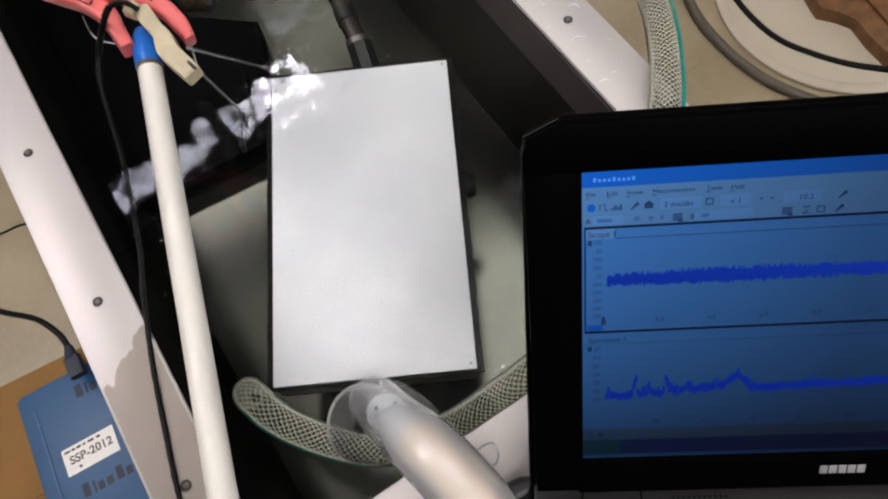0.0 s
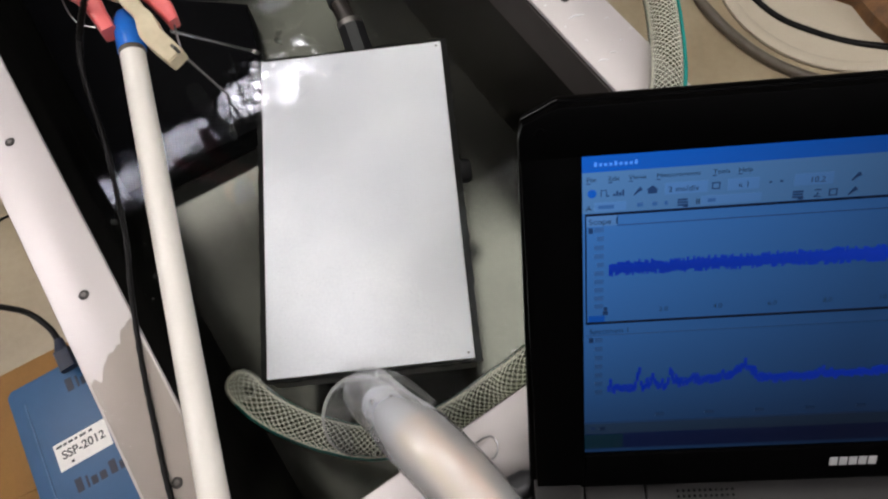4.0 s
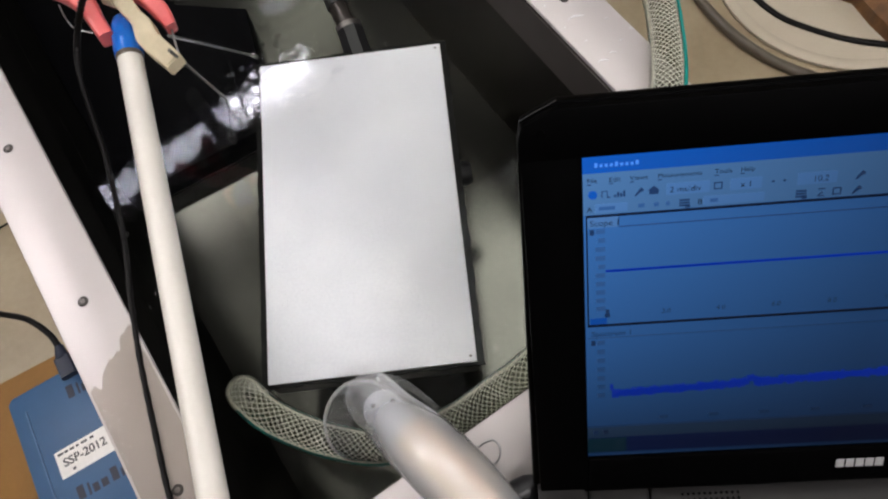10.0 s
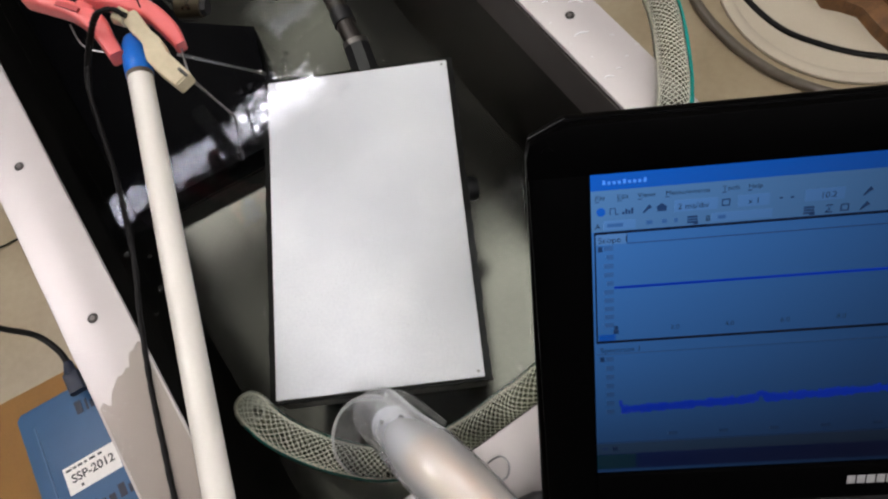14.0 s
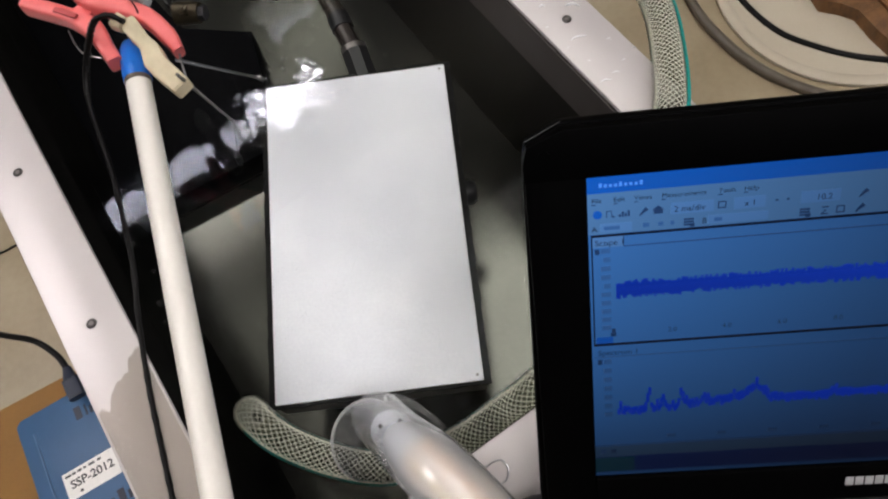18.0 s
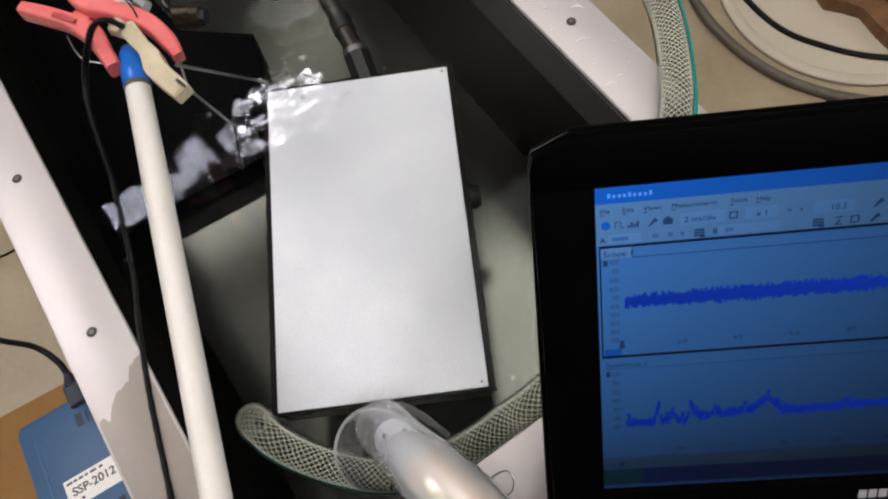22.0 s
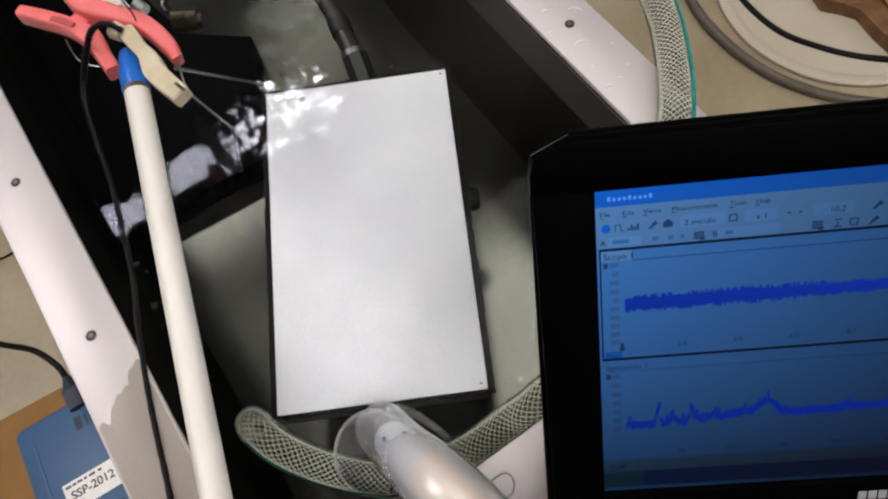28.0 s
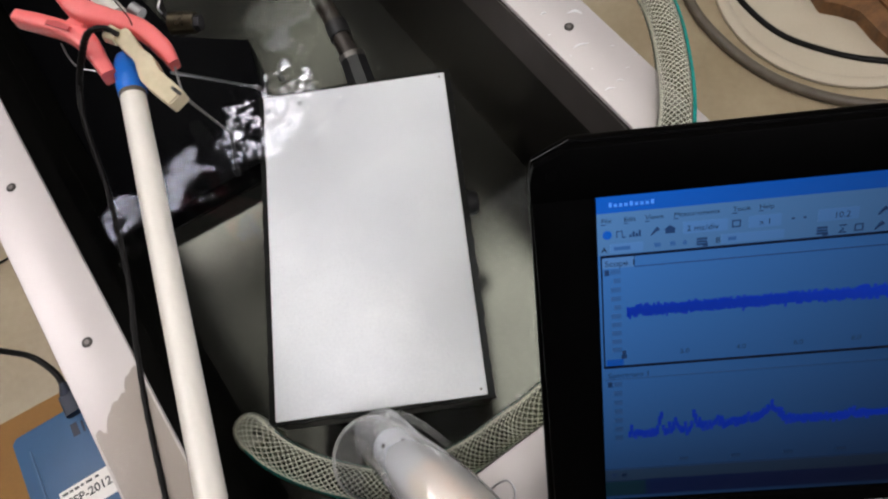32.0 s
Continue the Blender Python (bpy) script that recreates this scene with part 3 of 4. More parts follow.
def milky_tube():
    t = thing("milky_tube", "wide translucent plastic tube with a clear collar over the rim", "tube")
    path = smooth_path([(0.0988, -0.1224, -0.05), (0.1022, -0.1405, -0.026), (0.1059, -0.1598, 0.003), (0.1095, -0.1748, 0.0165), (0.1128, -0.1896, 0.0205), (0.1157, -0.2064, 0.0205), (0.1174, -0.2232, 0.02)])
    part("tube_mouth", sweep(path[:20], 0.0153, 28, cap=False), MILKY_THIN, t, "clearer mouth of the tube")
    part("tube_wall", sweep(path[19:], [0.0153 + 0.0013 * min(1.0, i / 16) for i in range(len(path) - 19)], 28, cap=False), MILKY, t)
    part("inner_nozzle", sweep(path[5:32], [0.0030, 0.0066, 0.0086, 0.0098, 0.0106] + [0.0110] * 22, 24), MILKY_BLUE, t, "bluish white inner nozzle")
    part("inner_liner", sweep(path[31:], [0.0110] + [0.0118] * (len(path) - 32), 24), MILKY_WARM, t, "warm peach inner liner")
    for side, r, mat, lab in ((-0.006, 0.0030, PEACH, "peach coloured inner lead"), (0.0055, 0.0020, CREAM_LINE, "cream coloured inner lead")):
        line = [q + s_ * side + u * 0.0098 for q, d, s_, u in frames_along(path)[34:]]
        part("inner_lead", sweep(line, r, 12), mat, t, lab)
    tail = smooth_path([(0.1075, -0.1140, -0.0580), (0.1100, -0.1150, -0.0575), (0.1141, -0.1183, -0.0580), (0.1196, -0.1260, -0.0620), (0.1239, -0.1361, -0.0660), (0.1264, -0.1441, -0.0700)], 8)
    part("collar_tail", sweep(tail, [0.0030] * 8 + [0.0020] * 4 + [0.0030 - 0.0012 * i / 28 for i in range(29)], 16), COLLAR, t, "clear flexible tail of the collar")
    c = smooth_path([(0.0861, -0.1227, -0.0750), (0.0912, -0.1303, -0.0640), (0.0965, -0.1400, -0.0500)], 6)
    k = len(c) - 1
    part("collar", sweep(c, [0.0234 - 0.0040 * (i / k) ** 2 for i in range(k + 1)], 32, cap=False), COLLAR, t, "clear flexible collar")
    part("collar_rim", sweep([c[0] + (c[0] - c[1]) * 0.9, c[0], c[1]], [0.0228, 0.0242, 0.0230], 32, cap=False), MILKY, t, "thick moulded collar rim")
    for x, y, z in ((0.1088, -0.1441, -0.0008), (0.0991, -0.1381, -0.0098)):
        part("spout_hole", sweep([Vector((x, y, z - 0.002)), Vector((x, y, z))], 0.0013, 10), RUBBER, t, "small dark hole")


def pole_and_clamp():
    p = thing("white_pole", "ivory plastic pole with a blue taped tip lying over the tank", "pole")
    a, b = Vector((0.0945, 0.0868, 0.0540)), Vector((0.0306, -0.1258, 0.0460))
    d = (a - b).normalized()
    part("rod", sweep([b - d * 0.16, b, a.lerp(b, 0.5), a], 0.0067, 24), PVC, p)
    part("tip", sweep([a - d * 0.006, a, a + d * 0.008, a + d * 0.0145, a + d * 0.019, a + d * 0.021], [0.0075, 0.0077, 0.0076, 0.0069, 0.0055, 0.0024], 24), BLUE_CAP, p, "glossy blue tape tip")
    part("tape_edge", sweep([a - d * 0.0085, a - d * 0.0055], [0.0070, 0.0073], 24), GREY_HOSE, p, "greyish frayed tape edge")

    c = thing("spring_clamp", "coral plastic spring clamp with beige jaws holding a probe", "clamp")

    def arm(name, pts, widths, high, mat, label="", steps=8):
        path = smooth_path(pts, steps)
        k = len(path) - 1
        flat = []
        for i in range(len(path)):
            f = i / k * (len(widths) - 1)
            j = min(int(f), len(widths) - 2)
            flat.append(((widths[j] + (widths[j + 1] - widths[j]) * (f - j)) * 1.16, high * 1.1))
        return part(name, sweep(path, 1.0, 16, flat=flat), mat, c, label)

    arm("handle", [(0.0633, 0.1584, 0.0660), (0.0726, 0.1455, 0.0660), (0.0813, 0.1328, 0.0650), (0.0876, 0.1198, 0.0630), (0.0881, 0.1077, 0.0600), (0.0880, 0.0948, 0.0580)], [0.0065, 0.0075, 0.0075, 0.0100, 0.0078, 0.0070], 0.010, PINK, "coral plastic handle arm")
    arm("handle", [(0.0944, 0.1736, 0.0720), (0.0920, 0.1527, 0.0710), (0.0948, 0.1346, 0.0700), (0.1044, 0.1202, 0.0680), (0.1153, 0.1049, 0.0660), (0.1196, 0.0894, 0.0620), (0.1198, 0.0789, 0.0580)], [0.009, 0.0095, 0.0110, 0.0088, 0.0082, 0.0080, 0.0052], 0.011, PINK, "curved coral plastic handle arm")
    # a strip laid on the handle; the slot's shade is in its darker coral
    arm("handle_slot", [(0.0761, 0.1385, 0.0714), (0.0800, 0.1330, 0.0716), (0.0843, 0.1256, 0.0714)], [0.0026, 0.0034, 0.0026], 0.0014, surface("coral_shadowed_slot", (0.40, 0.05, 0.05), (0.46, 0.07, 0.07), 0.5), "recessed slot in the handle")
    arm("spring_block", [(0.0845, 0.1340, 0.0660), (0.0867, 0.1259, 0.0640)], [0.012, 0.010], 0.009, PINK)
    bm = bmesh.new()
    jaw = [(0.1016, 0.1046, 0.0745), (0.1102, 0.1028, 0.0745), (0.1105, 0.0896, 0.0710), (0.1127, 0.0833, 0.0680), (0.1117, 0.0757, 0.0650), (0.1159, 0.0591, 0.0600), (0.1061, 0.0569, 0.0590), (0.1021, 0.0691, 0.0630), (0.1004, 0.0764, 0.0660), (0.1036, 0.0858, 0.0690), (0.1012, 0.0979, 0.0720)]
    hi = [bm.verts.new(q) for q in jaw]
    lo = [bm.verts.new((q[0] + 0.0006, q[1] - 0.0004, q[2] - 0.0085)) for q in jaw]
    bm.faces.new(hi[::-1])
    bm.faces.new(lo)
    for i in range(len(jaw)):
        j = (i + 1) % len(jaw)
        bm.faces.new((hi[i], hi[j], lo[j], lo[i]))
    bmesh.ops.recalc_face_normals(bm, faces=bm.faces)
    bmesh.ops.bevel(bm, geom=bm.edges[:], offset=0.0007, segments=2, affect="EDGES")
    part("jaw", bm, BEIGE, c, "beige kinked rubber jaw")
    arm("jaw_pad", [(0.1005, 0.1065, 0.0730), (0.1035, 0.1012, 0.0720)], [0.0075, 0.0065], 0.007, BEIGE)
    part("jaw_wire", sweep(smooth_path([(0.1192, 0.0760, 0.0600), (0.1170, 0.0674, 0.0600), (0.1147, 0.0601, 0.0570)]), 0.0005, 6), GREY_METAL, c, "thin bent spring wire")
    part("jaw_wire", sweep(smooth_path([(0.1114, 0.0910, 0.0600), (0.1100, 0.0788, 0.0580), (0.1143, 0.0686, 0.0560)]), 0.0004, 6), GREY_METAL, c, "thin bent spring wire")
    part("loop_wire", sweep(smooth_path([(0.0758, 0.1279, 0.0640), (0.0742, 0.1258, 0.0550), (0.0756, 0.1195, 0.0520), (0.0823, 0.1106, 0.0520)]), 0.0004, 6), GREY_METAL, c, "thin loose wire loop")
    part("loop_wire", sweep(smooth_path([(0.1111, 0.1381, 0.0740), (0.1129, 0.1174, 0.0760), (0.1137, 0.1080, 0.0750), (0.1130, 0.1040, 0.0720)]), 0.00045, 6), RUBBER, c, "thin dark wire loop")

    w = thing("white_pipe_end", "short white plastic pipe end behind the clamp", "pipe")
    part("pipe", sweep([Vector((0.1056, 0.1990, 0.0450)), Vector((0.1069, 0.1589, 0.0450)), Vector((0.1084, 0.1456, 0.0450))], 0.0062, 18), PVC, w)
    part("pipe_collar", sweep([Vector((0.1175, 0.1433, 0.0480)), Vector((0.1201, 0.1368, 0.0460))], 0.0042, 14), GREY_METAL, w, "grey metal collar")

    n = thing("needle_probe", "thin grey needle probe dipping into the water", "probe")
    tip, entry = Vector((0.1139, 0.0603, 0.0565)), Vector((0.1247, 0.0904, -0.0270))
    part("shaft", sweep([tip - (entry - tip) * 0.15, tip, tip.lerp(entry, 0.6), entry], [0.0010, 0.0010, 0.0008, 0.0006], 10), NEEDLE, n)
    part("sensor_lead", sweep(smooth_path([entry, Vector((0.1211, 0.1014, -0.0550)), Vector((0.1144, 0.1114, -0.0900))]), [0.0009] * 24 + [0.0010], 8), RUBBER, n, "black sensor lead under water")
    part("sensor_tip", sweep([Vector((0.1146, 0.1121, -0.0880)), Vector((0.1134, 0.1120, -0.0980))], [0.0026, 0.0016], 10), BLACK, n)

    r = thing("glass_rod", "thin grey rod reaching into the tank beside the black panel", "rod")
    part("rod_body", sweep([Vector((0.1161, 0.0837, 0.0500)), Vector((0.1661, 0.1896, -0.1200))], 0.0009, 8), GREY_METAL, r)
    part("rod_end", sweep([Vector((0.1635, 0.1884, -0.1150)), Vector((0.1663, 0.1905, -0.1220))], 0.0018, 8), GREY_METAL, r)

    k = thing("probe_cable", "thin black probe cable draped over the tank rim", "cable")
    path = smooth_path([(0.1045, 0.0973, 0.0775), (0.1000, 0.1040, 0.0800), (0.0921, 0.1070, 0.0790), (0.0825, 0.1110, 0.0660), (0.0712, 0.1076, 0.0520), (0.0631, 0.0952, 0.0440), (0.0571, 0.0778, 0.0340), (0.0505, 0.0563, 0.0240), (0.0345, 0.0160, 0.0070), (0.0228, -0.0130, 0.0030), (0.0155, -0.0352, 0.0017), (0.0101, -0.0542, 0.0017), (0.0055, -0.0729, 0.0017), (0.0013, -0.0910, 0.0017), (-0.0035, -0.1113, 0.0017), (-0.0063, -0.1259, 0.0017), (-0.0120, -0.1560, 0.0017), (-0.0170, -0.1850, 0.0017)])
    part("sheath", sweep(path, [0.00152 + 0.00012 * math.sin(i * 0.9) for i in range(len(path))], 10), RUBBER, k)
    part("tape_wrap", sweep(path[24:58], [0.0018 + 0.0003 * math.sin(i * 2.3) for i in range(34)], 10), RUBBER, k, "wrinkled black tape")

    g = thing("cable_connector", "dark metal cable connector above the water", "connector")
    part("connector_body", sweep([Vector((0.1328, 0.1691, 0.0000)), Vector((0.1403, 0.1640, 0.0000)), Vector((0.1464, 0.1590, 0.0000))], [0.0074, 0.0074, 0.0067], 14), BRASS, g)
    part("connector_nut", sweep([Vector((0.1456, 0.1595, 0.0000)), Vector((0.1492, 0.1566, 0.0000))], 0.0054, 6), BLACK, g)
    part("connector_cable", sweep(smooth_path([(0.1334, 0.1686, 0.0000), (0.1328, 0.1791, 0.0040), (0.1389, 0.1903, 0.0100), (0.1493, 0.2065, 0.0200)]), 0.0022, 8), RUBBER, g)
    part("ring", sweep(smooth_path([(0.1351, 0.1788, 0.0120), (0.1314, 0.1758, 0.0100), (0.1314, 0.1698, 0.0100)]), 0.0007, 6), GREY_METAL, g, "bright metal ring")

    s = thing("cable_gland", "black cable gland and tube entering the white-topped box", "connector")
    q = [Vector(v) for v in ((0.2556, 0.2572, -0.0750), (0.2417, 0.1995, -0.0780), (0.2380, 0.1685, -0.0800), (0.2352, 0.1559, -0.0810), (0.2320, 0.1351, -0.0830), (0.2251, 0.1107, -0.0900))]
    part("stem_tube", sweep([q[0], q[1], q[2]], 0.0073, 18), surface("dark_brown_tube", (0.022, 0.018, 0.015), (0.05, 0.042, 0.034), 0.3), s, "dark brownish tube")
    part("stem_sleeve", sweep([q[2], q[3]], [0.0086, 0.0086], 18), BLACK, s)
    part("stem_barrel", sweep([q[3], q[4]], [0.0075, 0.0080], 18), surface("grey_brown_barrel", (0.03, 0.026, 0.024), (0.065, 0.055, 0.05), 0.25, 0.4), s)
    part("lock_ring", sweep([q[4] - (q[5] - q[4]) * 0.10, q[4] + (q[5] - q[4]) * 0.06], [0.0101, 0.0101], 20), SCREW, s, "bright metal lock ring")
    part("gland_nut", sweep([q[4] + (q[5] - q[4]) * 0.06, q[5] + (q[5] - q[4]) * 0.15], [0.0104, 0.0109], 8), BLACK, s)


V_, N_ = Vector((0.3156, 0.5246, 0.7907)), Vector((-0.4293, -0.6641, 0.6120))


def screen_mat(name, col, k=1.0):
    """A lit display colour that dims towards the bottom and the right, as a tilted panel does."""
    m, nt, p = nodes_of(name)
    L = nt.links.new
    co, sx, mr, mr2, mu, mc = (nt.nodes.new("ShaderNode" + n) for n in ("TexCoord", "SeparateXYZ", "MapRange", "MapRange", "Math", "VectorMath"))
    L(co.outputs["Object"], sx.inputs[0])
    L(sx.outputs["Y"], mr.inputs[0])
    L(sx.outputs["X"], mr2.inputs[0])
    setin(mr, From_Min=0.0, From_Max=0.13, To_Min=0.080, To_Max=0.66)
    setin(mr2, From_Min=0.0, From_Max=0.10, To_Min=1.27, To_Max=0.54)
    mu.operation = "MULTIPLY"
    L(mr.outputs[0], mu.inputs[0])
    L(mr2.outputs[0], mu.inputs[1])
    mc.operation = "SCALE"
    mc.inputs[0].default_value = tuple(c * k for c in col)
    L(mu.outputs[0], mc.inputs["Scale"])
    L(mc.outputs[0], p.inputs["Emission Color"])
    setin(p, Base_Color=(0.004, 0.004, 0.006, 1), Roughness=0.35, Emission_Strength=1.0)
    p.inputs["Specular IOR Level"].default_value = 0.15
    return m


def laptop():
    n = N_.normalized()
    v = (V_ - n * V_.dot(n)).normalized()
    h = v.cross(n)
    m = Matrix((h, v, n)).transposed().to_4x4()
    m.translation = Vector((0.1646, -0.2203, 0.0604))
    t = thing("netbook", "open black netbook computer showing blue waveform windows", "laptop", m)
    sw, sh = 0.2217, 0.1236
    KU, KV = 1.167, 0.9405  # display layout units to metres, across and up
    LID = surface("netbook_black", (0.0007, 0.0007, 0.0008), (0.0014, 0.0014, 0.0015), 0.5, 0.0, 80, 1500, 0.12, spec=0.02)
    L0, L1, B0, T1 = -0.0212, sw + 0.0212, -0.0245, 0.1418
    EDGE_GREY = surface("worn_edge_grey", (0.06, 0.06, 0.06), (0.11, 0.11, 0.11), 0.4)
    lid = part("lid", prism([(L0 - 0.0014, B0), (L1, B0), (L1, T1 - 0.006), (L1 - 0.012, T1), (L0 + 0.014, T1), (L0 + 0.0022, T1 - 0.0057), (L0 + 0.0010, T1 - 0.0125)], -0.0085, -0.0035, 0.0012), LID, t)
    for nm, b in (("bezel_side", (L0 + 0.0014, B0 + 0.001, 0.0, T1 - 0.012)), ("bezel_side", (sw, B0 + 0.001, L1 - 0.001, T1 - 0.012))):
        part(nm, box(b[0], b[1], -0.0036, b[2], b[3], 0.0012, 0.0008), LID, t)
    part("bezel_top", prism([(L0 + 0.001, sh), (L1 - 0.001, sh), (L1 - 0.001, T1 - 0.007), (L1 - 0.012, T1 - 0.001), (L0 + 0.014, T1 - 0.001), (L0 + 0.0026, T1 - 0.006), (L0 + 0.001, T1 - 0.0115)], -0.0036, 0.0014, 0.0006), LID, t)
    part("bezel_bottom", box(0, B0 + 0.001, -0.0036, sw, -0.007, 0.0012, 0.0008), LID, t)
    part("rubber_pad", sweep([Vector((L0 + 0.008, T1 - 0.009, 0.001)), Vector((L0 + 0.008, T1 - 0.009, 0.0020))], 0.0018, 12), LID, lid)
    part("edge_trim", sweep([Vector((L0 + 0.0022, T1 - 0.0056, -0.0036)), Vector((L0 + 0.0140, T1 + 0.0001, -0.0036))], 0.00015, 6), EDGE_GREY, lid, "worn bright corner edge")

    def pane(name, x0, y0, x1, y1, mat, z, parent=t, label=""):
        return part(name, box(x0 * KU, y0 * KV, z - 0.0006, x1 * KU, y1 * KV, z), mat, parent, label, smooth=False)

    PANE = screen_mat("display_pane", (0.032, 0.128, 0.37))
    BAR = screen_mat("display_toolbar", (0.056, 0.148, 0.33))
    TITLE = screen_mat("display_title", (0.003, 0.074, 0.39))
    FIELD = screen_mat("display_field", (0.062, 0.165, 0.39))
    DARK = screen_mat("display_dark", (0.011, 0.037, 0.115))
    LINE = screen_mat("display_line", (0.001, 0.004, 0.020))
    SOFT = screen_mat("display_soft_text", (0.018, 0.062, 0.20))
    FAINT = screen_mat("display_faint", (0.028, 0.095, 0.27))
    PALE = screen_mat("display_pale_text", (0.06, 0.22, 0.75))
    TRACE = screen_mat("display_trace", (0.004, 0.125, 1.65))
    TRACE2 = screen_mat("display_trace_lower", (0.005, 0.090, 1.30))
    scr = part("screen", box(0, -0.007, -0.0036, sw, sh, -0.0012), PANE, t, "lit display panel showing waveform windows", smooth=False)
    Z = -0.0004
    # windows and bars of the program, from the top of the display down
    t_lo, m_lo, r1_lo, r2_lo = 0.1247, 0.1196, 0.1136, 0.1086
    pane("title_bar", 0.0, t_lo, 0.190, 0.1314, TITLE, Z, scr)
    pane("menu_bar", 0.0, m_lo, 0.190, t_lo, BAR, Z, scr)
    pane("tool_bar", 0.0, r1_lo, 0.190, m_lo, BAR, Z - 0.0001, scr)
    pane("tool_bar", 0.0, r2_lo, 0.190, r1_lo, BAR, Z - 0.0002, scr)
    for x0, x1, lo, hi in ((0.0232, 0.0350, r1_lo + 0.0008, m_lo - 0.0008), (0.0405, 0.0490, r1_lo + 0.0008, m_lo - 0.0008), (0.0585, 0.0690, r1_lo + 0.0008, m_lo - 0.0008), (0.0035, 0.0125, r2_lo + 0.0008, r1_lo - 0.0008), (0.0335, 0.0500, r2_lo + 0.0008, r1_lo - 0.0008)):
        pane("field", x0, lo, x1, hi, FIELD, Z + 0.0001, scr)

    def say(text, x, y, size, mat, z=Z + 0.0003):
        words(text, size, mat, scr, pose(x * KU, y * KV, z) @ Matrix.Diagonal((0.96, 0.94, 1, 1)), bold=0.0)

    for k in range(9):
        pane("title_mark", 0.0034 + 0.0014 * k, t_lo + 0.0022, 0.0042 + 0.0014 * k, t_lo + (0.0038 if k in (0, 4, 8) else 0.0033), PALE, Z + 0.0002, scr)
    for text, x in (("File", 0.0012), ("Edit", 0.0073), ("Views", 0.0130), ("Measurements", 0.0206), ("Tools", 0.0360), ("Help", 0.0429)):
        say(text, x, m_lo + 0.0016, 0.0025, DARK)
        pane("underline", x, m_lo + 0.0007, x + 0.0012, m_lo + 0.0010, DARK, Z + 0.0002, scr)
    say("2 ms/div", 0.0240, r1_lo + 0.0018, 0.0031, DARK)
    say("x 1", 0.0432, r1_lo + 0.0018, 0.0031, DARK)
    say("10.2", 0.0625, r1_lo + 0.0018, 0.0031, SOFT)
    say("A", 0.0010, r2_lo + 0.0014, 0.0030, DARK)
    say("B", 0.0318, r2_lo + 0.0014, 0.0030, DARK)
    for x0, x1 in ((0.0045, 0.0090), (0.0155, 0.0172), (0.0198, 0.0212), (0.0232, 0.0242), (0.0352, 0.0374)):
        pane("faint_mark", x0, r2_lo + 0.0018, x1, r2_lo + 0.0032, FAINT, Z + 0.0002, scr)

    def icon(x, y, kind):
        z = Z + 0.0003
        if kind == "wave":
            bm = sweep([Vector((x - 0.0018, y - 0.0016, z)), Vector((x - 0.0018, y + 0.0016, z)), Vector((x + 0.0004, y + 0.0016, z)), Vector((x + 0.0006, y - 0.0016, z)), Vector((x + 0.0018, y - 0.0016, z))], 0.0003, 4)
        elif kind == "bars":
            bm = bmesh.new()
            for k, hh in enumerate((0.0012, 0.0026, 0.0018, 0.0030)):
                bmesh.ops.create_cube(bm, size=1, matrix=Matrix.Translation((x - 0.0020 + 0.0013 * k, y - 0.0018 + hh / 2, z)) @ Matrix.Diagonal((0.0009, hh, 0.0003, 1)))
        elif kind == "pen":
            bm = sweep([Vector((x - 0.0016, y - 0.002, z)), Vector((x + 0.0002, y + 0.0002, z)), Vector((x + 0.0016, y + 0.0014, z))], [0.0003, 0.0006, 0.0009], 6)
        elif kind == "home":
            bm = prism([(x - 0.002, y - 0.0018), (x + 0.002, y - 0.0018), (x + 0.002, y + 0.0002), (x + 0.0026, y + 0.0002), (x, y + 0.0024), (x - 0.0026, y + 0.0002), (x - 0.002, y + 0.0002)], z - 0.0002, z)
        elif kind == "list":
            bm = bmesh.new()
            for k in range(3):
                bmesh.ops.create_cube(bm, size=1, matrix=Matrix.Translation((x, y + 0.0014 - 0.0014 * k, z)) @ Matrix.Diagonal((0.0044, 0.0008, 0.0003, 1)))
            bmesh.ops.create_cube(bm, size=1, matrix=Matrix.Translation((x + 0.0014, y - 0.0018, z)) @ Matrix.Diagonal((0.0022, 0.0018, 0.0003, 1)))
        elif kind == "sigma":
            bm = sweep([Vector((x + 0.0014, y + 0.0018, z)), Vector((x - 0.0014, y + 0.0018, z)), Vector((x + 0.0004, y, z)), Vector((x - 0.0014, y - 0.0018, z)), Vector((x + 0.0014, y - 0.0018, z))], 0.0003, 4)
        elif kind == "dot":
            bm = box(x - 0.0006, y - 0.0004, z - 0.0002, x + 0.0006, y + 0.0004, z)
        elif kind == "box":
            bm = ring_prism((x - 0.0018, y - 0.0018, x + 0.0018, y + 0.0018), (x - 0.0013, y - 0.0013, x + 0.0013, y + 0.0013), z - 0.0002, z)
        else:
            bm = sweep([Vector((x - 0.0014, y + 0.0014, z)), Vector((x + 0.0014, y - 0.0014, z))], [0.0008, 0.0003], 5)
        for q in bm.verts:
            q.co.x = (x + (q.co.x - x) * 0.64) * KU
            q.co.y = (y + (q.co.y - y) * 0.74) * KV
        part("icon", bm, DARK, scr)

    y1, y2 = r1_lo + 0.0030, r2_lo + 0.0025
    for x, k in ((0.0065, "wave"), (0.0103, "bars"), (0.0156, "pen"), (0.0197, "home"), (0.0372, "box"), (0.0520, "dot"), (0.0550, "dot"), (0.0750, "pen")):
        icon(x, y1, k)
    part("icon", sweep([Vector((0.0028 * KU, y1 * KV, Z)), Vector((0.0028 * KU, y1 * KV, Z + 0.0004))], 0.0015, 12), TITLE, scr, "round blue icon")
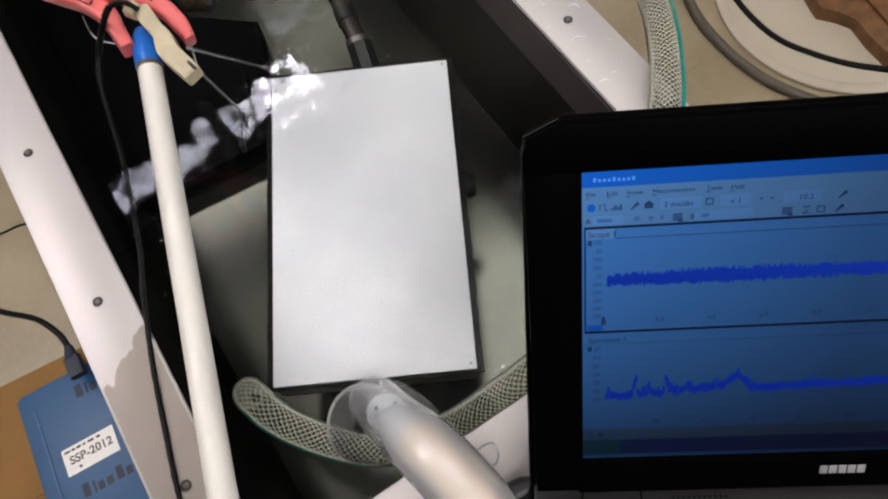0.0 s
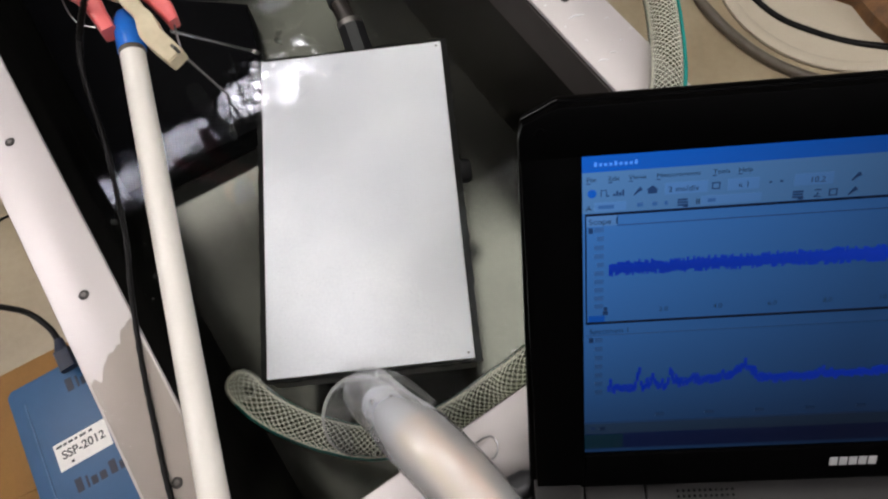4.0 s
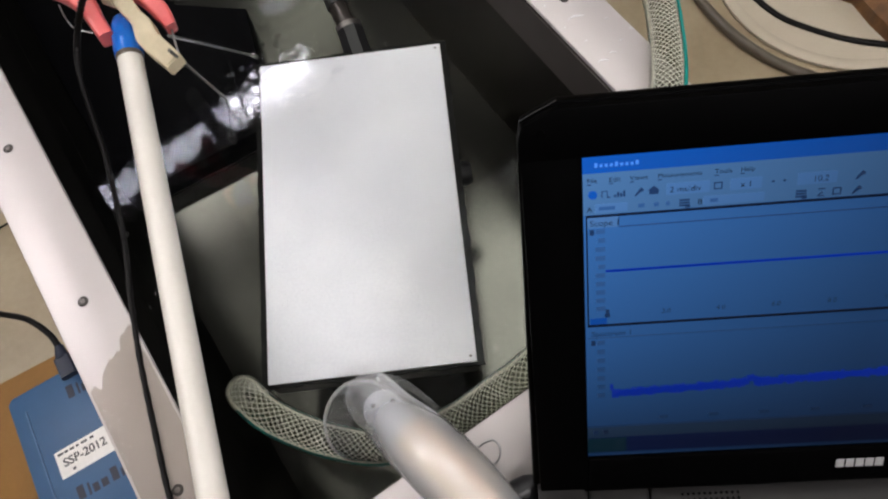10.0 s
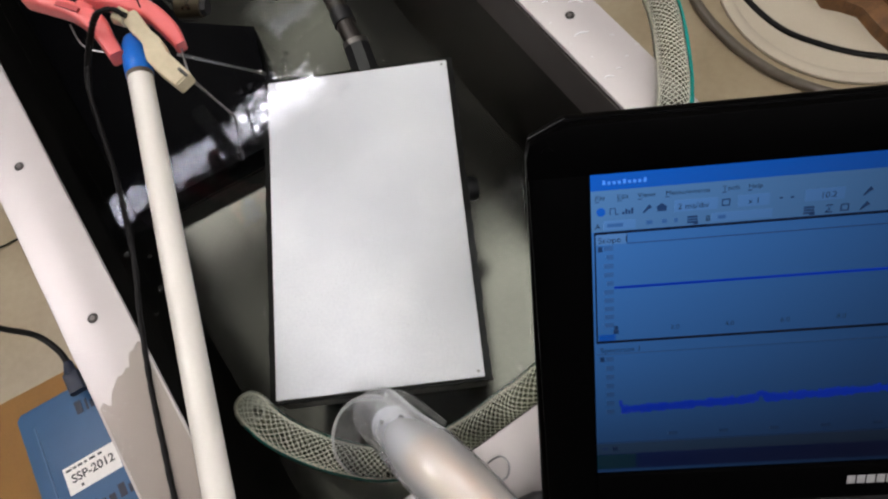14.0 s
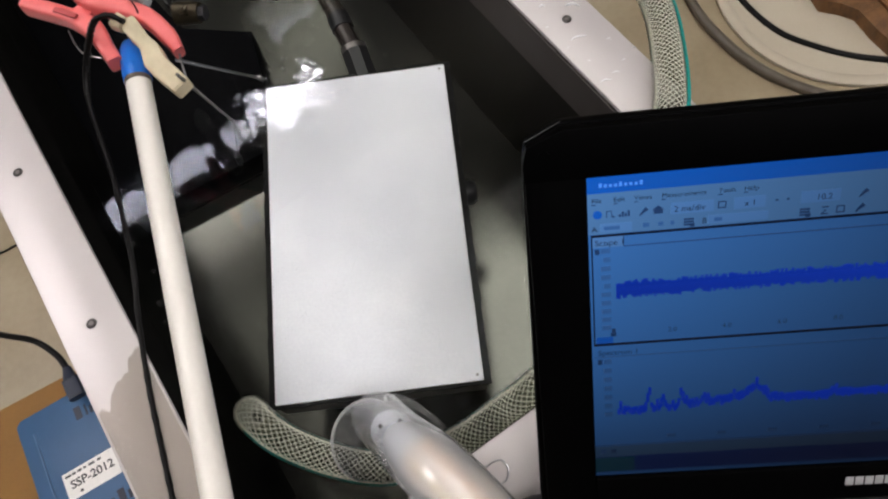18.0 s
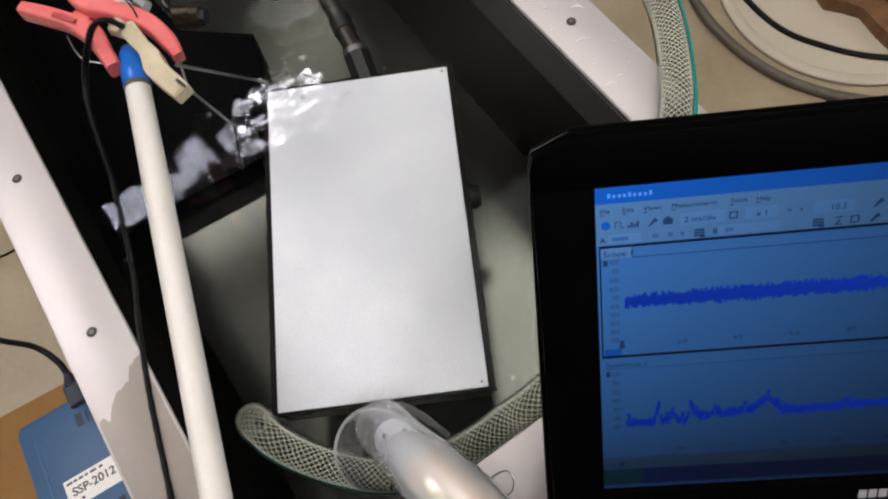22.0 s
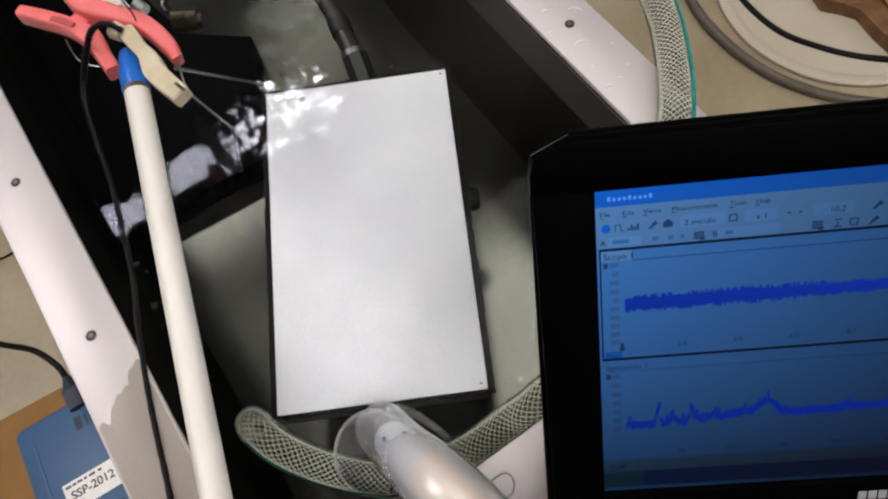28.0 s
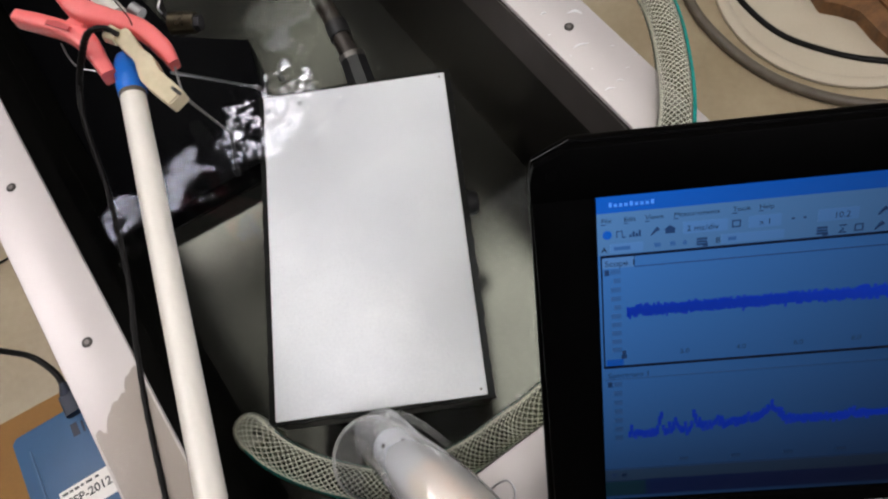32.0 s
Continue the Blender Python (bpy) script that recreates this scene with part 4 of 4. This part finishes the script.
    for x, k in ((0.0282, "list"), (0.0598, "list"), (0.0652, "sigma"), (0.0694, "box"), (0.0746, "pen")):
        icon(x, y2, k)
    # upper and lower graph windows with their dark borders
    pt, pm = 0.1083, 0.0603
    for x0, a, x1, b in ((0.0008, pt - 0.0007, 0.190, pt), (0.0008, pm, 0.190, pm + 0.0007), (0.0008, pm + 0.0007, 0.0012, pt - 0.0007)):
        pane("window_border", x0, a, x1, b, LINE, Z, scr)
    pane("window_tab", 0.0012, pt - 0.0050, 0.0100, pt - 0.0007, FIELD, Z - 0.0002, scr)
    pane("tab_edge", 0.0100, pt - 0.0050, 0.0102, pt - 0.0010, DARK, Z, scr)
    pane("tab_line", 0.0102, pt - 0.0052, 0.190, pt - 0.0050, SOFT, Z, scr)
    say("Scope 1", 0.0018, pt - 0.0040, 0.0033, SOFT)
    say("Spectrum 1", 0.0018, pm - 0.0042, 0.0033, SOFT)
    pane("tab_line", 0.0008, pm - 0.0056, 0.190, pm - 0.0054, FAINT, Z, scr)
    for y in (pt - 0.0068, pm - 0.0078):
        pane("axis_mark", 0.0018, y - 0.0010, 0.0031, y + 0.0010, DARK, Z, scr)
    for k in range(10):
        y = pt - 0.0066 - 0.0037 * k
        pane("axis_number", 0.0034 + (0.0008 if k in (1, 4) else 0), y - 0.0008, 0.0062, y + 0.0008, FAINT, Z, scr)
    for k in range(7):
        y = pm - 0.0078 - 0.0044 * k
        pane("axis_number", 0.0035, y - 0.0009, 0.0060, y + 0.0009, FAINT, Z, scr)
    pane("axis_unit", 0.0016, pm + 0.0012, 0.0066, pm + 0.0036, TITLE, Z, scr)
    pane("axis_marker", 0.0060, pm + 0.0042, 0.0076, pm + 0.0054, DARK, Z, scr)
    pane("axis_marker", 0.0063, pm + 0.0058, 0.0074, pm + 0.0074, DARK, Z, scr)
    for k, text in enumerate(("2.0", "4.0", "6.0", "8.0", "10.0")):
        say(text, 0.0230 + 0.0162 * k, pm + 0.0050, 0.0028, SOFT)
        pane("axis_number", 0.0235 + 0.0162 * k, 0.0125, 0.0265 + 0.0162 * k, 0.0137, FAINT, Z, scr)
    pane("status_line", 0.0, 0.0092, 0.190, 0.0096, FAINT, Z, scr)
    pane("status_bar", 0.0, 0.0036, 0.190, 0.0092, screen_mat("display_status", (0.05, 0.13, 0.28), 0.7), Z, scr)
    pane("status_mark", 0.0020, 0.0056, 0.0036, 0.0076, SOFT, Z + 0.0002, scr)
    pane("status_mark", 0.0052, 0.0056, 0.0070, 0.0076, DARK, Z + 0.0002, scr)
    pane("task_bar", 0.0, -0.0048, 0.190, 0.0036, screen_mat("display_taskbar", (0.002, 0.022, 0.15)), Z, scr)
    pane("start_button", 0.0, -0.0044, 0.0130, 0.0032, screen_mat("display_start", (0.004, 0.06, 0.10)), Z + 0.0002, scr)

    # the two waveform traces: upright bars that turn or slide on the panel
    rng = random.Random(4)
    count, first = 296, 0.0090
    pitch = (sw - first - 0.001) / count
    heights = (0.0015, 0.0017, 0.0020, 0.0022)
    kinds = [mesh_of("scope_bar", box(-0.00040, -h_, -0.0002, 0.00040, h_, 0.0), TRACE, smooth=False) for h_ in heights]
    lows = [mesh_of("spectrum_bar", box(-0.00056, -h_, -0.0002, 0.00056, h_ * 1.1, 0.0), TRACE2, smooth=False) for h_ in (0.0011, 0.0013, 0.0016, 0.0020)]
    up, lo = [], []
    for k in range(count):
        x, j = first + pitch * (k + 0.5), rng.randrange(4)
        ob = new("spectrum_bar", lows[j])
        ob.parent = scr
        ob.matrix_basis = pose(x, 0.0255, Z + 0.0006)
        lo.append((ob, x, 0.0255, Z + 0.0006))
        for side in (1, -1) if k < 150 else ():
            i = rng.randrange(4)
            ob = new("scope_bar", kinds[i])
            ob.parent = scr
            ob.matrix_basis = pose(x, 0.0803, Z + 0.0005)
            up.append((ob, x, 0.0803, Z + (0.0005 if side > 0 else 0.00045), heights[i], side))
    bm = bmesh.new()
    for k in range(150, count):
        h_ = rng.uniform(0.0010, 0.0026)
        bmesh.ops.create_cube(bm, size=1, matrix=Matrix.Translation((first + pitch * (k + 0.5), 0.0803, Z + 0.0005)) @ Matrix.Diagonal((0.0008, h_ * 2, 0.0002, 1)))
    tagged(part("trace_end", bm, TRACE, scr, smooth=False), "far end of the blue noise trace", kind="stuff")
    SILVER = surface("silver_print", (0.30, 0.30, 0.30), (0.40, 0.40, 0.40), 0.5, 0.0, 300)
    # maker's mark as plain silver bars on the lower bezel
    for k in range(5):
        part("maker_mark", box(0.0964 + 0.0037 * k, -0.0166, 0.0010, 0.0994 + 0.0037 * k, -0.0126, 0.0015), SILVER, t, "small silver mark")
    # keyboard half, from the hinge towards the user
    up_b = (Vector((0, 0, 1)) - h * h.z).normalized()
    g = h.cross(up_b)
    g = g if g.dot(n) > 0 else -g
    hinge = Vector((0.0, B0 - 0.004, -0.006))
    mb = m.inverted() @ (Matrix.Translation(m @ hinge) @ Matrix((h, -g, up_b)).transposed().to_4x4())
    base = part("base", box(L0 - 0.001, -0.175, -0.026, L1 + 0.001, 0.006, -0.004, 0.004), LID, t, "", mb)
    part("hinge_barrel", sweep([Vector((L0 + 0.02, B0 - 0.002, -0.007)), Vector((L1 - 0.02, B0 - 0.002, -0.007))], 0.0045, 14), LID, t)
    GREY_PLASTIC = surface("dark_grey_plastic", (0.009, 0.0085, 0.008), (0.014, 0.013, 0.012), 0.55, 0.0, 90, 1500, 0.15)
    x = L0
    for w in (0.0215, 0.0255, 0.216):
        part("hinge_cover", box(x + 0.0004, -0.060, -0.005, x + w - 0.0004, 0.002, -0.0025, 0.0008), GREY_PLASTIC, base, "dark grey plastic strip")
        x += w
    bm = bmesh.new()
    for i in range(11):
        for j in range(5):
            bmesh.ops.create_cone(bm, cap_ends=True, segments=8, radius1=0.00062, radius2=0.00062, depth=0.0006, matrix=Matrix.Translation((0.0390 + 0.00225 * i, -0.0050 - 0.0023 * j, -0.0022)))
    part("speaker_holes", bm, SLAB, base, "grid of small round speaker holes")
    for i in range(12):
        for j in range(4):
            part("key", box(0.006 + 0.0177 * i, -0.080 - 0.0165 * j, -0.0042, 0.0220 + 0.0177 * i, -0.0655 - 0.0165 * j, -0.0015, 0.0012), LID, base)
    # plain stand under the machine
    st = thing("equipment_stand", "plain dark block stand beneath the netbook", "stand")
    low_pts = [m @ mb @ Vector(q) for q in ((L0 + 0.01, -0.165, -0.0262), (L1 - 0.01, -0.165, -0.0262), (L1 - 0.01, -0.012, -0.0262), (L0 + 0.01, -0.012, -0.0262))]
    bm = bmesh.new()
    hi = [bm.verts.new(q) for q in low_pts]
    dn = [bm.verts.new((q.x, q.y, FLOOR)) for q in low_pts]
    bm.faces.new(hi)
    bm.faces.new(dn[::-1])
    for i in range(4):
        bm.faces.new((hi[i], dn[i], dn[(i + 1) % 4], hi[(i + 1) % 4]))
    part("stand_block", bm, BLACK, st)
    return up, lo


def instrument_box():
    t = thing("oscilloscope_box", "blue plastic oscilloscope box with a white asset label", "instrument", pose(-0.1373, 0.0709, -0.170, 0, 0, -3.8))
    w, d = 0.112, 0.158
    part("case", prism([(0.004, 0), (w - 0.004, 0), (w, -0.004), (w, -d), (0, -d), (0, -0.004)], -0.0205, 0.0, 0.0015), BLUE_CASE, t)
    part("edge_ridge", box(0.0108, -d + 0.01, -0.0006, 0.0121, -0.016, 0.0010, 0.0005), BLUE_EDGE, t, "moulded ridge along the case")
    for k in range(7):
        part("side_groove", box(-0.0004, -0.022 - 0.007 * k, -0.016, 0.0012, -0.0185 - 0.007 * k, -0.004), NAVY, t)
    l = part("label", box(0.0205, -0.0785, 0.0, 0.0615, -0.0572, 0.0003), LABEL, t, "white paper asset label")
    words("SSP-2012", 0.0090, INK, l, pose(0.0248, -0.0708, 0.00045), bold=0.022)
    for x, ww in ((0.0225, 0.0045), (0.0280, 0.0028), (0.0320, 0.0036), (0.0370, 0.0022), (0.0410, 0.0048), (0.0480, 0.0030)):
        part("small_print", box(x, -0.0612, 0.0003, x + ww, -0.0594, 0.0004), INK, l)
    part("small_print", box(0.0300, -0.0760, 0.0003, 0.0322, -0.0740, 0.0004), INK, l)

    for x0, y0 in ((0.0270, -0.0990), (0.0440, -0.0240)):
        for dx, wide, high in ((0.0, 0.0052, 0.0105), (0.0080, 0.0016, 0.0092), (0.0115, 0.0046, 0.0064), (0.0182, 0.0050, 0.0064), (0.0262, 0.0052, 0.0102), (0.0335, 0.0046, 0.0064), (0.0403, 0.0050, 0.0064)):
            part("printed_mark", box(x0 + dx, y0, 0.0, x0 + dx + wide, y0 + high, 0.0002), NAVY, t, "dark blue printed bar", smooth=False)
    c = thing("carton", "brown cardboard carton standing beside the tank", "carton", pose(-0.176, -0.16, FLOOR, 0, 0, 0))
    top = -0.1905 - FLOOR
    part("carton_body", prism([(-0.0287, -0.0119), (0.150, -0.0225), (0.150, 0.2492), (-0.0146, 0.2651)], 0, top - 0.002, 0.0015), CARTON, c)
    part("carton_flap", prism([(-0.0277, -0.0109), (0.149, -0.0215), (0.149, 0.1437), (-0.0217, 0.1625)], top - 0.0018, top, 0.0006), CARTON, c, "folded carton flap")
    part("carton_flap", prism([(-0.0215, 0.1655), (0.149, 0.1467), (0.149, 0.2482), (-0.0136, 0.2641)], top - 0.0018, top - 0.0002, 0.0006), CARTON, c, "folded carton flap")
    u = thing("usb_cable", "black usb cable with a navy plug at the blue box", "cable")
    part("cord", sweep(smooth_path([(-0.1456, 0.1766, -0.1700), (-0.1189, 0.1437, -0.1650), (-0.0937, 0.1148, -0.1550), (-0.0831, 0.0928, -0.1550), (-0.0810, 0.0774, -0.1570)]), 0.0024, 10), RUBBER, u)
    part("plug_boot", sweep([Vector((-0.0809, 0.0800, -0.1570)), Vector((-0.0828, 0.0697, -0.1580))], [0.0032, 0.0052], 12), NAVY, u)
    part("plug", sweep([Vector((-0.0824, 0.0706, -0.1580)), Vector((-0.0830, 0.0542, -0.1590))], 1.0, 12, flat=(0.0125, 0.008)), NAVY, u, "navy blue plug body")
    f = thing("thin_cord", "thin dark cord lying on the floor beside the tank", "cable")
    part("cord", sweep(smooth_path([(-0.2488, 0.4900, -0.4780), (-0.2130, 0.4769, -0.4780), (-0.1910, 0.4744, -0.4780), (-0.1609, 0.4635, -0.4780)]), 0.0014, 8), RUBBER, f)


def floor_things():
    g = thing("grey_cable", "thick grey rubber cable curving over the floor", "cable")
    part("sheath", sweep(smooth_path([(0.8184, 0.3537, -0.4730), (0.7710, 0.2819, -0.4730), (0.7399, 0.2159, -0.4730), (0.7310, 0.1430, -0.4730), (0.7384, 0.0784, -0.4730), (0.7579, 0.0291, -0.4730), (0.7847, -0.0110, -0.4730), (0.8255, -0.0542, -0.4730), (0.8739, -0.1061, -0.4730)]), 0.0068, 14), GREY_HOSE, g)
    g = thing("black_cable", "thin black cable curving over the floor", "cable")
    part("sheath", sweep(smooth_path([(0.8425, 0.3086, -0.4760), (0.8099, 0.2329, -0.4760), (0.7969, 0.1697, -0.4760), (0.7993, 0.1147, -0.4760), (0.8188, 0.0690, -0.4760), (0.8416, 0.0329, -0.4760), (0.8673, 0.0021, -0.4740), (0.9057, -0.0419, -0.4700)]), 0.0043, 12), RUBBER, g)
    b = thing("wood_offcut", "rough brown broken wooden board on the floor", "board")
    q = [Vector(v) for v in ((0.8931, 0.1915, -0.4550), (0.8711, 0.1407, -0.4550), (0.8620, 0.1118, -0.4550), (0.8763, 0.0918, -0.4550), (0.8858, 0.0723, -0.4550), (0.8781, 0.0370, -0.4550), (0.8745, -0.0070, -0.4550), (0.9786, -0.0014, -0.4550), (1.0292, 0.1556, -0.4550))]
    part("board", prism([(v.x, v.y) for v in q], FLOOR, -0.455, 0.002), WOODY, b)
    q = [Vector(v) for v in ((0.9185, 0.1102, -0.4520), (0.9121, 0.0615, -0.4520), (0.9014, 0.0015, -0.4520), (0.9756, -0.0022, -0.4520), (1.0221, 0.1313, -0.4520))]
    part("splinter", prism([(v.x, v.y) for v in q], -0.4552, -0.450, 0.0015), WOODY, b, "lighter split layer")
    d = thing("round_lid", "round cream plastic lid lying on the floor", "lid")
    c = Vector((0.9288, 0.1270, -0.4760))
    CREAM = surface("cream_plastic", (0.43, 0.375, 0.28), (0.50, 0.445, 0.34), 0.5, 0.0, 10)
    part("lid_disc", sweep([c + Vector((0, 0, -0.003)), c + Vector((0, 0, -0.0005))], [0.160, 0.160], 64), CREAM, d)
    bm = bmesh.new()
    ring = [c + Vector((0.168 * math.cos(a * math.pi / 36), 0.168 * math.sin(a * math.pi / 36), 0.0)) for a in range(73)]
    part("lid_rim", sweep(ring, 1.0, 10, bm, flat=(0.016, 0.007)), CREAM, d, "raised rounded lid rim")


def rim_details(t):
    for v in ((-0.0011, 0.1199, 0.0), (-0.0016, 0.0, 0.0), (-0.0011, -0.1200, 0.0), (0.3275, 0.0024, 0.0)):
        x, y, _ = v
        sc = part("screw", sweep([Vector((x, y, -0.002)), Vector((x, y, 0.0003)), Vector((x, y, 0.0006))], [0.0030, 0.0030, 0.0025], 14), HOLE, t, "dark rim screw hole")
        part("screw_head", sweep([Vector((x, y, 0.0004)), Vector((x, y, 0.0008))], [0.0016, 0.0013], 10), SCREW, sc)
    # mostly white body: the drops' bright glints are put into the colour
    drop = clear_film("water_drop", (0.99, 0.99, 0.985), 0.10, 0.75, ior=1.33, tone=(0.97, 0.97, 0.97))
    rng = random.Random(7)
    for v, r, st in (((0.3219, 0.0204, 0.0000), 0.0016, 1.0), ((0.3370, 0.0090, 0.0000), 0.0024, 1.5), ((0.3242, -0.0128, 0.0000), 0.0018, 2.2), ((0.3378, -0.0251, 0.0000), 0.0009, 1.2), ((0.3171, -0.0478, 0.0000), 0.0014, 1.9), ((0.3254, -0.0468, 0.0000), 0.0011, 1.7),
                     ((0.3449, -0.0398, 0.0000), 0.0010, 1.3), ((0.3145, 0.0050, 0.0000), 0.0008, 1.1), ((0.3183, -0.0307, 0.0000), 0.0007, 1.2), ((0.3347, -0.0427, 0.0000), 0.0008, 1.2), ((0.3144, -0.0153, 0.0000), 0.0006, 1.0)):
        bm = bmesh.new()
        bmesh.ops.create_uvsphere(bm, u_segments=14, v_segments=8, radius=1)
        for p in bm.verts:
            p.co = Vector((p.co.x * r * 1.3 * st, (p.co.y * 0.38 + 0.45 * math.sin(2.6 * p.co.x + st)) * r, max(p.co.z, -0.05) * r * 0.42))
        ob = tagged(new("water_drop", mesh_of("water_drop", bm, drop)), "water drop on the steel rim, whitened to stand for its glints", "water drop", "drops on the rim")
        ob.matrix_basis = pose(v[0], v[1], 0.0002, 0, 0, rng.uniform(-50, 10))
    # wet film on the left rim
    bm = bmesh.new()
    rng = random.Random(3)
    top = []
    for i in range(46):
        f = i / 45
        x = OX0 + 0.002 + (X0 - OX0 - 0.003) * f
        step = 0.5 * (math.tanh((f - 0.30) * 14) + math.tanh((f - 0.72) * 18))
        top.append((x, -0.0395 + 0.0098 * step + 0.0012 * math.sin(f * 27) + 0.0042 * noise.noise(Vector((f * 9, 4.2, 0))) + 0.0014 * noise.noise(Vector((f * 26, 1.2, 0)))))
    pts = top[::-1] + [(OX0 + 0.002, -0.205), (X0 - 0.001, -0.205)]
    part_mat = clear_film("wet_film", (0.875, 0.862, 0.84), 0.15, 0.0, 60.0, 0.1, ior=1.2)
    tagged(new("wet_patch", mesh_of("wet_patch", prism(pts, 0.0003, 0.0009), part_mat)), "irregular wet film spreading on the steel rim", "water", kind="stuff")
    wl = thing("bent_wire", "thin bent steel wire resting on the rim", "wire")
    part("wire_body", sweep(smooth_path([(0.1282, -0.1866, 0.0010), (0.1317, -0.1873, 0.0020), (0.1343, -0.1876, 0.0040), (0.1385, -0.1893, 0.0050), (0.1389, -0.1939, 0.0040), (0.1351, -0.1976, 0.0020), (0.1298, -0.1967, 0.0010), (0.1280, -0.1936, 0.0010)]), 0.00045, 8), GREY_METAL, wl)
    pc = thing("power_plug", "black moulded power plug beside the netbook", "plug")
    part("plug_body", sweep([Vector(v) for v in ((0.1440, -0.2176, 0.0150), (0.1393, -0.2168, 0.0140), (0.1300, -0.2152, 0.0120), (0.1230, -0.2150, 0.0105), (0.1200, -0.2150, 0.0100))], [0.0042, 0.0062, 0.0066, 0.0062, 0.0045], 14), BLACK, pc)
    part("strain_relief", sweep([Vector(v) for v in ((0.1504, -0.2193, 0.0160), (0.1453, -0.2194, 0.0125))], [0.0032, 0.0040], 12), BLACK, pc)


room()
ceiling_lights()
TANK = tank()
rim_details(TANK)
RIPPLES = water()
BUBBLES = bubbles()
transducer()
black_slab()
build_hoses()
milky_tube()
pole_and_clamp()
SCOPE, SPECTRUM = laptop()
instrument_box()
floor_things()


def signal(t, f):
    """Half height of the scope trace at a time and a share of the way across, from its height at the start, middle and end."""
    keys = ((0, 2.0, 1.3, 2.0), (1, 1.7, 1.2, 1.3), (2, 1.2, 1.4, 1.5), (3, 1.5, 2.2, 1.2), (6, 2.5, 1.5, 1.6), (7, 2.9, 1.6, 2.0), (8, 1.5, 2.6, 1.2), (9, 0.9, 2.8, 1.3), (16.4, 0.4, 1.9, 1.0),
            (17, 1.3, 0.9, 0.9), (18, 0.9, 1.4, 1.3), (19, 1.2, 2.0, 1.4), (20, 0.9, 1.2, 2.7), (21, 1.1, 2.8, 1.6), (22, 2.2, 1.5, 1.8), (23, 1.2, 1.4, 2.0), (24, 3.1, 2.2, 1.2),
            (25, 1.0, 1.2, 2.4), (28, 1.3, 1.3, 2.9), (29, 2.2, 1.6, 1.6), (30, 2.0, 1.6, 1.4), (31, 1.4, 2.2, 1.4), (32, 2.2, 2.9, 1.6))
    for a, b in zip(keys, keys[1:]):
        if t <= b[0]:
            break
    g = max(0.0, min(1.0, (t - a[0]) / (b[0] - a[0])))
    s, m, e = (p + (q - p) * g for p, q in zip(a[1:], b[1:]))
    f = max(0.0, min(1.0, f))
    w = 0.5 - 0.5 * math.cos(math.pi * min(1.0, f / 0.4)) if f < 0.4 else 0.5 - 0.5 * math.cos(math.pi * (f - 0.4) / 0.6)
    return 0.00075 * (s + (m - s) * w if f < 0.4 else m + (e - m) * w)


def live_level(f):
    """Height of the spectrum trace while the signal runs: narrow peaks on a rising floor, then a step down."""
    bumps = ((0.055, 0.0035, 0.0068), (0.080, 0.006, 0.0030), (0.110, 0.0045, 0.0062), (0.121, 0.008, 0.0022), (0.150, 0.012, 0.0032), (0.172, 0.008, 0.0026), (0.195, 0.015, 0.0032), (0.236, 0.024, 0.0080), (0.37, 0.004, 0.0022))
    return 0.0010 + sum(a * math.exp(-((f - c) / w) ** 2) for c, w, a in bumps) + (0.0016 + 0.006 * (f - 0.27) if f > 0.265 else 0.0)


def quiet_level(f):
    return 0.0004 + 0.0024 * math.exp(-((f - 0.243) / 0.007) ** 2) + 0.008 * max(0.0, f - 0.02) + (0.003 if f < 0.003 else 0.0)


def motions():
    # water: each piece tips and bobs with the passing waves
    for ob, x, y in RIPPLES:
        rows = []
        for k in range(0, 129):
            t = k * 0.25
            sx, sy = swell(x, y, t)
            rows.append((t, pose(x, y, WATER + 0.00004 * (sx + sy), -sy * 1.1, sx * 1.1, 0)))
        walk(ob, rows)
    for ob, x, y, ph in BUBBLES:
        walk(ob, [(k * 0.5, pose(x + 0.004 * math.sin(0.6 * k * 0.5 + ph), y + 0.005 * math.sin(0.43 * k * 0.5 + 2 * ph), WATER + 0.0002, 0, 0, 8 * math.sin(k * 0.3 + ph))) for k in range(65)])
    # display: scope bars turn to the height of the signal, spectrum bars slide to its level; both lie low while it is quiet
    stamps = sorted([k * 0.4 for k in range(81)] + [9.3, 9.45, 16.25, 16.35])
    rng = random.Random(9)
    for ob, x, y, z, half, side in SCOPE:
        rows = []
        for t in stamps:
            calm = 9.4 < t < 16.3
            a = signal(t, (x - 0.009) / 0.098) * rng.uniform(0.74, 1.10) * (1.5 if rng.random() < 0.06 else 1.0)
            d = 0.0 if calm else max(-0.75 * half, min(0.95 * half, a - half)) * side
            rows.append((t, pose(x, y + d, z, 0, 0, 88.5 if calm else 0.0)))
        walk(ob, rows)
    for ob, x, y, z in SPECTRUM:
        rows = []
        f = (x - 0.009) / 0.2127
        steady = rng.uniform(-0.0003, 0.0003) + (0.0028 * rng.random() ** 5 if f < 0.26 else 0.0008 * rng.random() ** 3)
        for t in stamps:
            calm = 9.4 < t < 16.3
            d = quiet_level(f) + rng.uniform(-0.0003, 0.0003) if calm else live_level(f) + steady + rng.uniform(-0.0004, 0.0004)
            rows.append((t, pose(x, y + d, z)))
        walk(ob, rows)


motions()
